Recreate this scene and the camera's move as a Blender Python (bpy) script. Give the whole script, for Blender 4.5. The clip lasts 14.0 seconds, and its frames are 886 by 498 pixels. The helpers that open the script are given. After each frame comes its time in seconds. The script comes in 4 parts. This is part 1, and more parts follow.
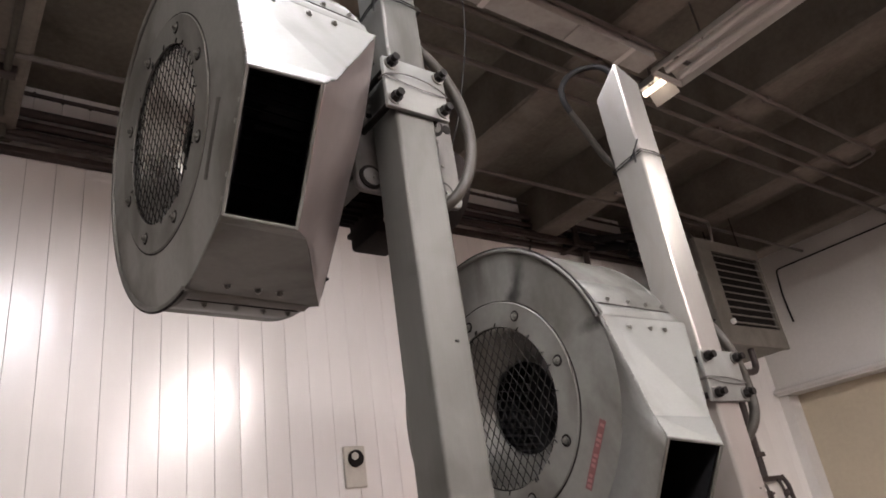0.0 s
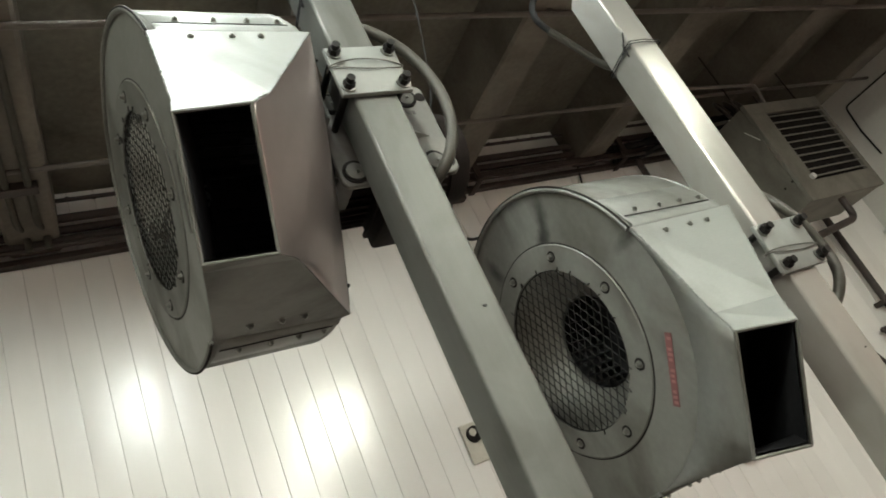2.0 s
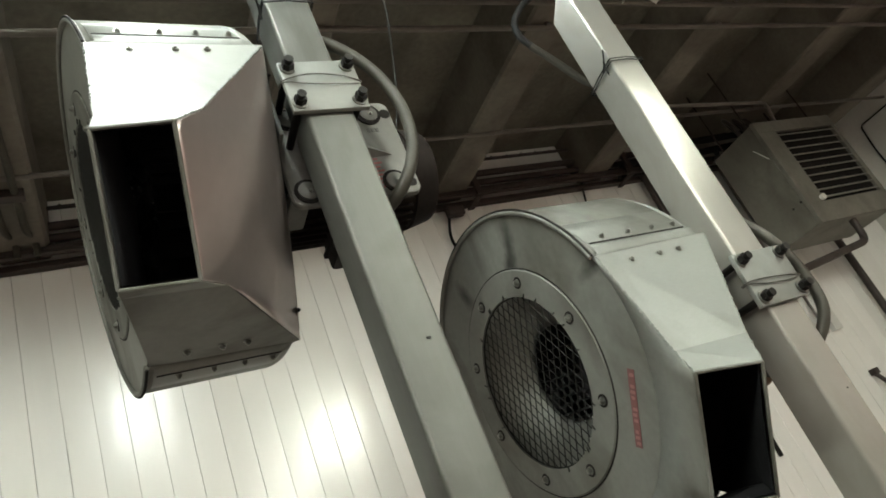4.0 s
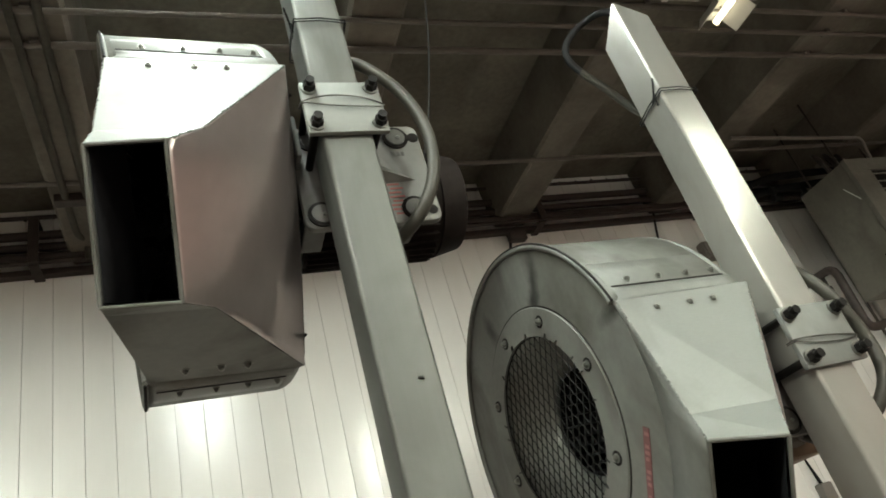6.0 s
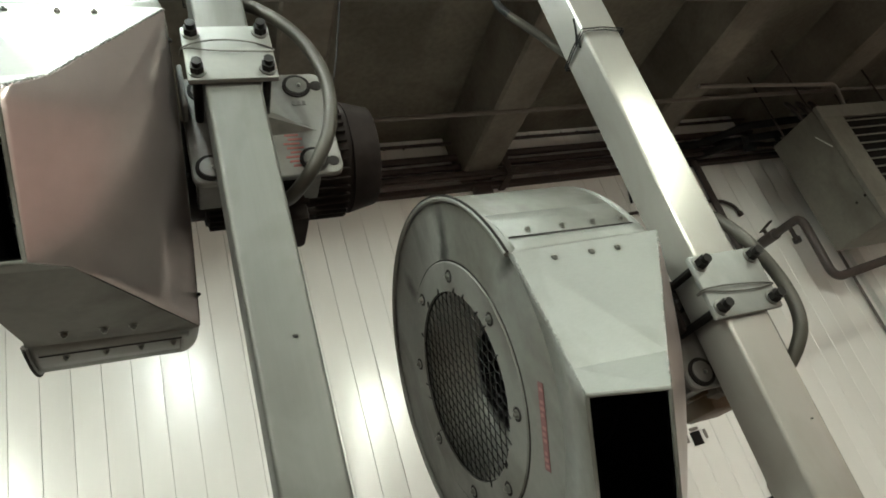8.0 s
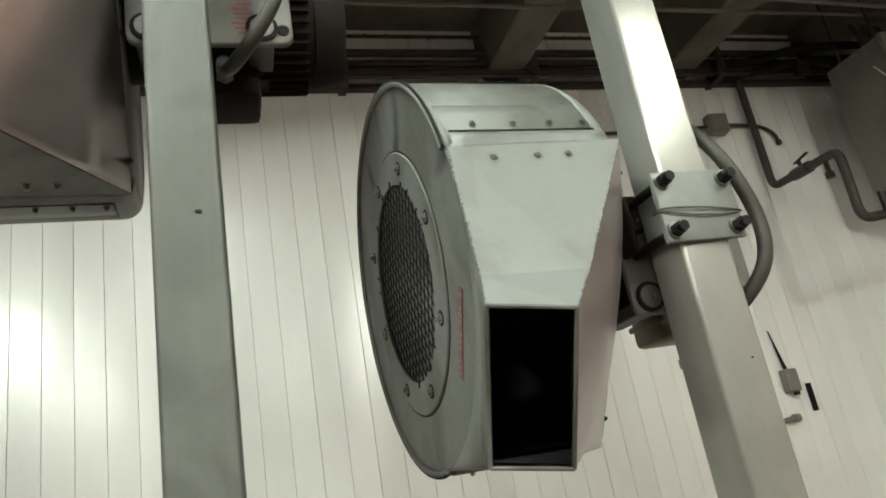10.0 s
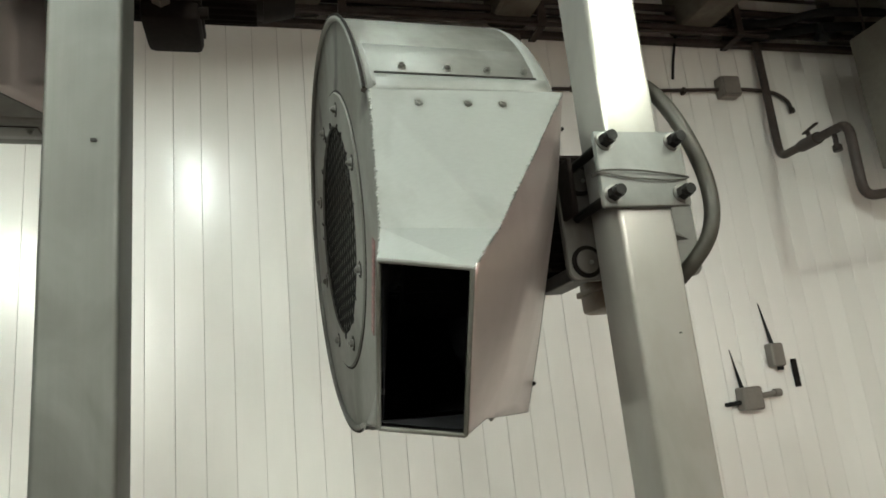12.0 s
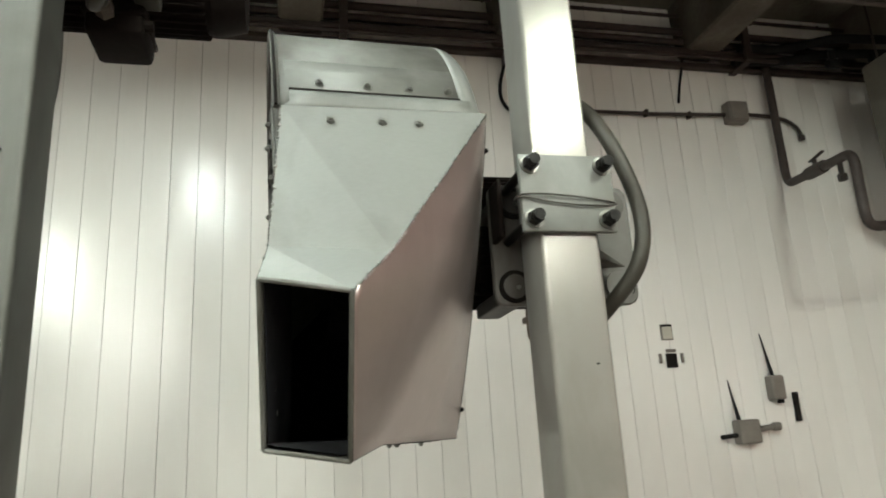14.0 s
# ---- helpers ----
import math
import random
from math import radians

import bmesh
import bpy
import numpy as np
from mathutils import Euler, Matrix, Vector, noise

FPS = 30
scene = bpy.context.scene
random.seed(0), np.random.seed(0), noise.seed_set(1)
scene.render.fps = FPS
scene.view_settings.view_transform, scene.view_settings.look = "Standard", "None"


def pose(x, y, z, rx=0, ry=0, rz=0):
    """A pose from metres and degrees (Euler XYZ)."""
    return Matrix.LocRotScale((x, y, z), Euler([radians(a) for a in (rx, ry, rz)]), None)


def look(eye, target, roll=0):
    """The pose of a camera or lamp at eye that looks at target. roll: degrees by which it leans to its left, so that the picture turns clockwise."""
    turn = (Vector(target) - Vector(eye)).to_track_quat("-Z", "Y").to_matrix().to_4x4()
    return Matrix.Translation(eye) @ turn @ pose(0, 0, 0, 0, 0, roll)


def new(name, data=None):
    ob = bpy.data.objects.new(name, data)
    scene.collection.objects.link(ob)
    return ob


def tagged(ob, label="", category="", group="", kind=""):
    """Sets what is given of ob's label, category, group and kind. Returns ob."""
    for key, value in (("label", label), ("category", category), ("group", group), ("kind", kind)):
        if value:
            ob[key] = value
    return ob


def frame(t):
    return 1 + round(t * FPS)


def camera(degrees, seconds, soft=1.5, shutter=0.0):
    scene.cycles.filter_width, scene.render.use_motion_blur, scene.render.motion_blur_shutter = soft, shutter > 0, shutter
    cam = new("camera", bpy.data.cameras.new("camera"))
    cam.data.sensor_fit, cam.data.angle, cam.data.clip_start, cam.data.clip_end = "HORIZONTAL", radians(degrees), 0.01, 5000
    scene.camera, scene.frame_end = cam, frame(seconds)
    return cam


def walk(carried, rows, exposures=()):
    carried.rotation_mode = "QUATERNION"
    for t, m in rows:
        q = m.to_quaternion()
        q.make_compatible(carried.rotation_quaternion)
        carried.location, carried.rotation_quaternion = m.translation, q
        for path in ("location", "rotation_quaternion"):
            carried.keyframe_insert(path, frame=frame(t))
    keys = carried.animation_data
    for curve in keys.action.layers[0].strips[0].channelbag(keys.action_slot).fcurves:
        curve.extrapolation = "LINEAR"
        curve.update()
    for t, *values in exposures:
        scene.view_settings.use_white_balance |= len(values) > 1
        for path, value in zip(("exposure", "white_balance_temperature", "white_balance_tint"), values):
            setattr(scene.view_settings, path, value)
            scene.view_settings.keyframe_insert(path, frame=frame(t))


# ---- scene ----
cam = camera(65.4, 14.0, 1.7, 0.4)
PATH = [
    (0, (-0.966, 0.338, 1.491), (0.181, 1.764, 2.298), -8.9),
    (0.5, (-0.944, 0.332, 1.489), (0.17, 1.774, 2.311), -11.9),
    (1, (-0.916, 0.319, 1.488), (0.162, 1.745, 2.386), -16.4),
    (1.5, (-0.883, 0.317, 1.488), (0.122, 1.831, 2.325), -20.8),
    (2, (-0.853, 0.317, 1.486), (0.104, 1.891, 2.265), -25.2),
    (2.5, (-0.824, 0.315, 1.487), (0.17, 1.872, 2.252), -26.3),
    (5, (-0.688, 0.315, 1.493), (0.115, 1.916, 2.384), -19.9),
    (5.5, (-0.662, 0.311, 1.495), (0.077, 1.924, 2.42), -18.2),
    (6, (-0.624, 0.314, 1.497), (0.091, 1.928, 2.437), -17.3),
    (6.5, (-0.578, 0.314, 1.492), (0.152, 1.945, 2.391), -18.4),
    (7, (-0.541, 0.317, 1.488), (0.188, 1.959, 2.368), -18.9),
    (7.5, (-0.509, 0.317, 1.48), (0.219, 1.967, 2.345), -18.8),
    (10, (-0.322, 0.339, 1.452), (0.251, 2.157, 2.057), -10.2),
    (10.5, (-0.288, 0.339, 1.45), (0.274, 2.18, 1.995), -8.6),
    (11, (-0.258, 0.338, 1.449), (0.287, 2.196, 1.951), -8.1),
    (11.5, (-0.223, 0.35, 1.451), (0.312, 2.219, 1.92), -7.2),
    (12, (-0.196, 0.349, 1.452), (0.325, 2.222, 1.922), -5.8),
    (12.5, (-0.159, 0.348, 1.453), (0.331, 2.228, 1.928), -5.2),
    (13, (-0.122, 0.347, 1.452), (0.322, 2.231, 1.953), -4.4),
    (13.5, (-0.091, 0.333, 1.448), (0.313, 2.227, 1.947), -3.9),
    (14, (-0.061, 0.331, 1.45), (0.386, 2.209, 1.974), -3.4),
]
walk(cam, [(t, look(eye, target, roll)) for t, eye, target, roll in PATH], [(0, 0.0, 6450, 33), (0.8, 0.0, 6450, 27), (1.7, 0.0, 6450, 12), (6, 0.0, 6450, 8), (10, 0.0, 6300, 6), (14, 0.0, 6300, 8)])

# ---- light ----
world = bpy.data.worlds.new("room_dark")
world.use_nodes = True
world.node_tree.nodes["Background"].inputs[0].default_value = (0.5, 0.5, 0.5, 1)
world.node_tree.nodes["Background"].inputs[1].default_value = 0.05
scene.world = world
LAMP = 395.0


# ---- materials ----
def material(name, base, rough=0.5, metal=0.0, vary=0.12, scale=8.0, fine=60.0, bump=0.1, stretch=(1, 1, 1), coat=0.0, rough_vary=0.1, piece=0.0, tint=None, spec=0.5, smudge=0.0, smudge_scale=5.0, grain=0.0, streaks=()):
    m = bpy.data.materials.new(name)
    m.use_nodes = True
    nt = m.node_tree
    b = nt.nodes["Principled BSDF"]
    geo = nt.nodes.new("ShaderNodeTexCoord")
    mp = nt.nodes.new("ShaderNodeMapping")
    mp.inputs["Scale"].default_value = stretch
    nt.links.new(geo.outputs["Object"], mp.inputs[0])
    big = nt.nodes.new("ShaderNodeTexNoise")
    big.inputs["Scale"].default_value, big.inputs["Detail"].default_value = scale, 5
    small = nt.nodes.new("ShaderNodeTexNoise")
    small.inputs["Scale"].default_value, small.inputs["Detail"].default_value = fine, 3
    nt.links.new(geo.outputs["Object"], big.inputs["Vector"])
    nt.links.new(mp.outputs[0], small.inputs["Vector"])
    mixf = nt.nodes.new("ShaderNodeMath")
    mixf.operation = "MULTIPLY_ADD"
    mixf.inputs[1].default_value, mixf.inputs[2].default_value = 0.65, 0.0
    nt.links.new(big.outputs["Fac"], mixf.inputs[0])
    add = nt.nodes.new("ShaderNodeMath")
    add.operation = "MULTIPLY_ADD"
    add.inputs[1].default_value = 0.35
    nt.links.new(small.outputs["Fac"], add.inputs[0])
    nt.links.new(mixf.outputs[0], add.inputs[2])
    last = add.outputs[0]
    if piece:
        info = nt.nodes.new("ShaderNodeObjectInfo")
        pm = nt.nodes.new("ShaderNodeMath")
        pm.operation = "MULTIPLY_ADD"
        pm.inputs[1].default_value = piece
        nt.links.new(info.outputs["Random"], pm.inputs[0])
        nt.links.new(last, pm.inputs[2])
        last = pm.outputs[0]
    ramp = nt.nodes.new("ShaderNodeMapRange")
    ramp.inputs["From Min"].default_value, ramp.inputs["From Max"].default_value = 0.25, 0.75
    nt.links.new(last, ramp.inputs["Value"])
    mix = nt.nodes.new("ShaderNodeMix")
    mix.data_type = "RGBA"
    dark = tint or tuple(c * (1 - 2 * vary) for c in base)
    mix.inputs["A"].default_value = (*dark, 1)
    mix.inputs["B"].default_value = (*base, 1)
    nt.links.new(ramp.outputs[0], mix.inputs["Factor"])
    colour = mix.outputs["Result"]
    if smudge:
        who = nt.nodes.new("ShaderNodeObjectInfo")
        far = nt.nodes.new("ShaderNodeVectorMath")
        far.operation = "MULTIPLY_ADD"
        far.inputs[1].default_value = (1, 1, 0.6)
        off = nt.nodes.new("ShaderNodeMath")
        off.operation = "MULTIPLY"
        off.inputs[1].default_value = 23.0
        nt.links.new(who.outputs["Random"], off.inputs[0])
        nt.links.new(geo.outputs["Object"], far.inputs[0])
        nt.links.new(off.outputs[0], far.inputs[2])
        spot = nt.nodes.new("ShaderNodeTexNoise")
        spot.inputs["Scale"].default_value, spot.inputs["Detail"].default_value, spot.inputs["Distortion"].default_value = smudge_scale, 6, 0.6
        nt.links.new(far.outputs[0], spot.inputs["Vector"])
        lim = nt.nodes.new("ShaderNodeMapRange")
        lim.inputs["From Min"].default_value, lim.inputs["From Max"].default_value = 0.47, 0.66
        lim.inputs["To Max"].default_value = smudge
        nt.links.new(spot.outputs["Fac"], lim.inputs["Value"])
        dirt = nt.nodes.new("ShaderNodeMix")
        dirt.data_type, dirt.blend_type = "RGBA", "MULTIPLY"
        dirt.inputs["B"].default_value = (0.30, 0.27, 0.22, 1)
        nt.links.new(lim.outputs[0], dirt.inputs["Factor"])
        nt.links.new(colour, dirt.inputs["A"])
        colour = dirt.outputs["Result"]
    for y, z, way, half, width in streaks:
        # a soft dark streak with a frayed edge along a short line
        sub = nt.nodes.new("ShaderNodeMapping")
        sub.vector_type = "TEXTURE"
        sub.inputs["Location"].default_value = (0, y, z)
        sub.inputs["Rotation"].default_value = (radians(way), 0, 0)
        sub.inputs["Scale"].default_value = (1000, half, width)
        fray = nt.nodes.new("ShaderNodeMix")
        fray.data_type = "VECTOR"
        fray.inputs["Factor"].default_value = 0.012
        nt.links.new(geo.outputs["Object"], fray.inputs["A"])
        nt.links.new(small.outputs["Color"], fray.inputs["B"])
        nt.links.new(fray.outputs["Result"], sub.inputs["Vector"])
        ball = nt.nodes.new("ShaderNodeTexGradient")
        ball.gradient_type = "SPHERICAL"
        nt.links.new(sub.outputs[0], ball.inputs["Vector"])
        mul = nt.nodes.new("ShaderNodeMath")
        mul.operation, mul.use_clamp = "MULTIPLY", True
        mul.inputs[1].default_value = 1.1
        nt.links.new(ball.outputs["Fac"], mul.inputs[0])
        darker = nt.nodes.new("ShaderNodeMix")
        darker.data_type, darker.blend_type = "RGBA", "MULTIPLY"
        darker.inputs["B"].default_value = (0.22, 0.22, 0.21, 1)
        nt.links.new(mul.outputs[0], darker.inputs["Factor"])
        nt.links.new(colour, darker.inputs["A"])
        colour = darker.outputs["Result"]
    nt.links.new(colour, b.inputs["Base Color"])
    rr = nt.nodes.new("ShaderNodeMapRange")
    rr.inputs["To Min"].default_value, rr.inputs["To Max"].default_value = min(1, rough + rough_vary), max(0.03, rough - rough_vary)
    nt.links.new(add.outputs[0], rr.inputs["Value"])
    nt.links.new(rr.outputs[0], b.inputs["Roughness"])
    b.inputs["Metallic"].default_value = metal
    if grain:
        # upright brushing: highlights spread sideways
        face = nt.nodes.new("ShaderNodeNewGeometry")
        cross = nt.nodes.new("ShaderNodeVectorMath")
        cross.operation = "CROSS_PRODUCT"
        cross.inputs[1].default_value = (0, 0, 1)
        nt.links.new(face.outputs["True Normal"], cross.inputs[0])
        nt.links.new(cross.outputs[0], b.inputs["Tangent"])
        b.inputs["Anisotropic"].default_value = grain
    b.inputs["Specular IOR Level"].default_value = spec
    b.inputs["Coat Weight"].default_value = coat
    b.inputs["Coat Roughness"].default_value = 0.21
    if bump:
        bp = nt.nodes.new("ShaderNodeBump")
        bp.inputs["Strength"].default_value, bp.inputs["Distance"].default_value = bump, 0.002
        nt.links.new(small.outputs["Fac"], bp.inputs["Height"])
        nt.links.new(bp.outputs[0], b.inputs["Normal"])
    return m


def glow(name, colour, strength):
    m = bpy.data.materials.new(name)
    m.use_nodes = True
    b = m.node_tree.nodes["Principled BSDF"]
    b.inputs["Base Color"].default_value = (0.8, 0.8, 0.8, 1)
    b.inputs["Emission Color"].default_value = (*colour, 1)
    b.inputs["Emission Strength"].default_value = strength
    return m


# crease shade and smudges painted as streaks on a blower side: a place (y, z), the way along it and its width
STREAKS = [(-0.106, 0.215, 114, 0.075, 0.020), (-0.086, 0.188, 150, 0.03, 0.022), (-0.272, 0.087, 173, 0.06, 0.016), (0.09, 0.21, 70, 0.05, 0.02)]
HOUSING = material("brushed_steel_sheet", (0.17, 0.172, 0.158), 0.60, 0.4, 0.14, 6, 90, 0.05, (1, 1, 1), rough_vary=0.08, smudge=0.75, smudge_scale=6.0)
STAINED = material("stained_creased_sheet", (0.17, 0.172, 0.158), 0.60, 0.4, 0.14, 6, 90, 0.05, (1, 1, 1), rough_vary=0.08, smudge=0.85, smudge_scale=6.0, streaks=STREAKS)
PALESIDE = material("pale_steel_sheet", (0.205, 0.207, 0.192), 0.58, 0.4, 0.12, 6, 90, 0.05, rough_vary=0.08, smudge=0.7, smudge_scale=6.0)
# pink base: the reddish reflection on the tapered sides is put into the colour
TAPER = material("satin_steel_pink_sheen", (0.58, 0.51, 0.50), 0.31, 0.9, 0.06, 4, 60, 0.02, (1, 1, 1), rough_vary=0.03, smudge=0.20)
# paler copy of the housing sheet, with lamp light on the tops put in
HOUSING_TOP = material("paler_lit_sheet", (0.190, 0.197, 0.186), 0.55, 0.2, 0.08, 7, 120, 0.04, (1, 6, 1), rough_vary=0.06, smudge=0.35, smudge_scale=9.0)
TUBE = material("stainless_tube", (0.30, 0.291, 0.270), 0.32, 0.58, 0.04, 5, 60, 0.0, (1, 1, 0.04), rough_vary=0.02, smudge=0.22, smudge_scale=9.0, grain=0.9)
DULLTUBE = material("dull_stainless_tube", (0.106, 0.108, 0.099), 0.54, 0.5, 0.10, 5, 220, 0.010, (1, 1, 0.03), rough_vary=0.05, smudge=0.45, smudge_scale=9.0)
NEARTUBE = glow("lit_warm_tube", (0.97, 1.0, 0.85), LAMP * 1.4)
# fill light for the two added far luminaires
FARFILL = glow("added_far_fill", (1.0, 0.97, 0.86), LAMP * 1.6)
PLATE = material("cast_grey_plate", (0.080, 0.076, 0.068), 0.5, 0.4, 0.15, 9, 80, 0.12, smudge=0.5, smudge_scale=14.0)
# near-black colour painted in for the shade inside the blowers
DARKIN = material("shaded_interior", (0.023, 0.023, 0.026), 0.75, 0.0, 0.3, 12, 70, 0.1, spec=0.15)
POLISHED = material("polished_inlet_cone", (0.55, 0.55, 0.51), 0.28, 0.95, 0.1, 8, 60, 0.04, smudge=0.3)
CONE = material("spun_inlet_cone", (0.27, 0.27, 0.245), 0.46, 0.7, 0.25, 8, 60, 0.08, smudge=0.5)
WIRE = material("dull_guard_wire", (0.010, 0.010, 0.009), 0.65, 0.0, 0.15, 20, 100, 0.0, spec=0.2)
MOUNT = material("grey_painted_casting", (0.135, 0.131, 0.120), 0.55, 0.15, 0.12, 9, 80, 0.12, smudge=0.6, smudge_scale=14.0)
REDMARK = material("red_marking_ink", (0.20, 0.045, 0.04), 0.6, 0.0, 0.2, 30, 200, 0.0)
BOLT = material("zinc_bolt", (0.26, 0.26, 0.24), 0.4, 0.9, 0.2, 40, 200, 0.05)
BLACKBOLT = material("oiled_black_bolt", (0.010, 0.009, 0.008), 0.55, 0.0, 0.3, 40, 200, 0.1, spec=0.15)
RUBBER = material("black_cable_rubber", (0.010, 0.010, 0.010), 0.75, 0.0, 0.3, 40, 200, 0.05, spec=0.2)
HOSE = material("grey_hose", (0.042, 0.039, 0.031), 0.5, 0.0, 0.15, 15, 120, 0.08, spec=0.35)
MOTOR = material("dark_motor_paint", (0.018, 0.0135, 0.012), 0.75, 0.0, 0.3, 12, 90, 0.15, spec=0.1)
# lit look of the terminal box; the higher blower's shaded one takes MOTOR
LITBROWN = material("lit_brown_terminal_box", (0.16, 0.10, 0.05), 0.5, 0.0, 0.2, 12, 90, 0.1)
LABEL = material("red_label", (0.135, 0.050, 0.050), 0.5, 0.0, 0.12, 30, 200, 0.0, spec=0.3)
LABELBAR = material("pale_print", (0.23, 0.10, 0.095), 0.5, 0.0, 0.1, 30, 200, 0.0, spec=0.3)
PANEL = material("white_wall_panel", (0.78, 0.765, 0.735), 0.32, 0.0, 0.04, 2.2, 30, 0.04, (1, 1, 0.2), coat=1.0, rough_vary=0.06, piece=0.06, smudge=0.10, smudge_scale=1.6)
HALL = material("dull_hall_wall", (0.40, 0.385, 0.355), 0.6, 0.0, 0.2, 0.8, 20, 0.1)
# colour of an added reflector, not of a known door
REDBOUNCE = material("dull_red_bounce", (0.36, 0.21, 0.19), 0.5, 0.0, 0.1, 1.5, 30, 0.05)
JOINT = material("grey_panel_joint", (0.30, 0.27, 0.245), 0.6, 0.0, 0.1, 3, 30, 0.05)
PLASTER = material("white_painted_wall", (0.60, 0.59, 0.56), 0.5, 0.0, 0.08, 1.5, 40, 0.08, smudge=0.25, smudge_scale=1.5)
CONCRETE = material("dark_ceiling_concrete", (0.185, 0.172, 0.136), 0.8, 0.0, 0.3, 2.5, 40, 0.3, smudge=0.5, smudge_scale=2.5)
BEAMC = material("ceiling_beam_concrete", (0.180, 0.162, 0.132), 0.8, 0.0, 0.25, 3, 45, 0.3, smudge=0.5, smudge_scale=3.0)
FLOOR = material("red_quarry_floor", (0.19, 0.14, 0.12), 0.45, 0.0, 0.2, 3, 40, 0.1)
PIPE = material("dark_painted_pipe", (0.055, 0.042, 0.037), 0.55, 0.0, 0.3, 9, 60, 0.1, spec=0.3)
GREYPIPE = material("grey_conduit", (0.22, 0.20, 0.18), 0.5, 0.3, 0.2, 9, 60, 0.1)
CONDUIT = material("dark_conduit", (0.13, 0.115, 0.10), 0.6, 0.1, 0.2, 9, 60, 0.1)
DARKCONDUIT = material("darkest_conduit", (0.075, 0.07, 0.056), 0.7, 0.0, 0.3, 9, 60, 0.1, spec=0.2)
TRUNKING = material("pale_trunking_steel", (0.42, 0.41, 0.38), 0.5, 0.1, 0.15, 6, 60, 0.05, smudge=0.4)
UNIT = material("evaporator_sheet", (0.16, 0.150, 0.126), 0.55, 0.2, 0.15, 4, 50, 0.06, smudge=0.4)
CREAM = material("cream_door_panel", (0.46, 0.40, 0.30), 0.5, 0.0, 0.1, 2, 40, 0.05)
PLASTIC = material("grey_plastic_box", (0.185, 0.165, 0.145), 0.5, 0.0, 0.15, 15, 90, 0.05)
WHITEPLASTIC = material("aged_white_plastic", (0.52, 0.49, 0.42), 0.45, 0.0, 0.12, 15, 90, 0.05)
# near-black: painted shade of holes and gaps, also colour of dark small parts
DARKGAP = material("dark_recess", (0.014, 0.012, 0.011), 0.8, 0.0, 0.2, 15, 90, 0.05, spec=0.08)
WHITEMETAL = material("white_enamel_metal", (0.62, 0.61, 0.58), 0.4, 0.1, 0.08, 6, 60, 0.04)
SIDETUBE = glow("lit_side_tube", (0.96, 1.0, 0.86), LAMP * 1.3)
TUBELIGHT = glow("lit_fluorescent_tube", (0.96, 1.0, 0.84), LAMP)
COLDTUBE = glow("lit_cold_tube", (0.92, 1.0, 0.94), LAMP * 0.35)


# ---- builders ----
def link(name, bm, mat, parent=None, label="", smooth=None):
    me = bpy.data.meshes.new(name)
    bmesh.ops.recalc_face_normals(bm, faces=bm.faces)
    bm.to_mesh(me)
    bm.free()
    me.materials.append(mat)
    if smooth:
        for p in me.polygons:
            p.use_smooth = True
        me.set_sharp_from_angle(angle=radians(smooth))
    ob = new(name, me)
    if parent:
        ob.parent = parent
    if label:
        ob["label"] = label
    return ob


def part(name, bm, mat, parent, label="", smooth=None):
    return link(name, bm, mat, parent, label, smooth)


def thing(name, label, category, group="", kind="", m=None):
    ob = new(name)
    ob.empty_display_size = 0.05
    if m is not None:
        ob.matrix_basis = m
    return tagged(ob, label, category, group, kind)


def box(bm, lo, hi, bevel=0.0, m=None):
    lo, hi = Vector(lo), Vector(hi)
    made = bmesh.ops.create_cube(bm, size=1.0)["verts"]
    for v in made:
        v.co = Vector([(lo[i] + hi[i]) / 2 + v.co[i] * (hi[i] - lo[i]) for i in range(3)])
    if bevel:
        edges = list({e for v in made for e in v.link_edges})
        made = list({v for f in bmesh.ops.bevel(bm, geom=edges, offset=bevel, segments=2, profile=0.5, affect="EDGES")["faces"] for v in f.verts} | {v for v in made if v.is_valid})
    if m is not None:
        for v in made:
            v.co = m @ v.co
    return bm


def rod(bm, a, b, r, n=14, r2=None):
    a, b = Vector(a), Vector(b)
    turn = (b - a).to_track_quat("Z", "Y").to_matrix().to_4x4()
    bmesh.ops.create_cone(bm, cap_ends=True, segments=n, radius1=r, radius2=r if r2 is None else r2, depth=(b - a).length, matrix=Matrix.Translation((a + b) / 2) @ turn)
    return bm


def smooth_path(points, steps=8):
    p = [Vector(q) for q in points]
    p = [2 * p[0] - p[1], *p, 2 * p[-1] - p[-2]]
    out = []
    for i in range(1, len(p) - 2):
        for k in range(steps):
            t = k / steps
            out.append(0.5 * (2 * p[i] + (p[i + 1] - p[i - 1]) * t + (2 * p[i - 1] - 5 * p[i] + 4 * p[i + 1] - p[i + 2]) * t * t + (3 * p[i] - p[i - 1] - 3 * p[i + 1] + p[i + 2]) * t ** 3))
    return out + [p[-2]]


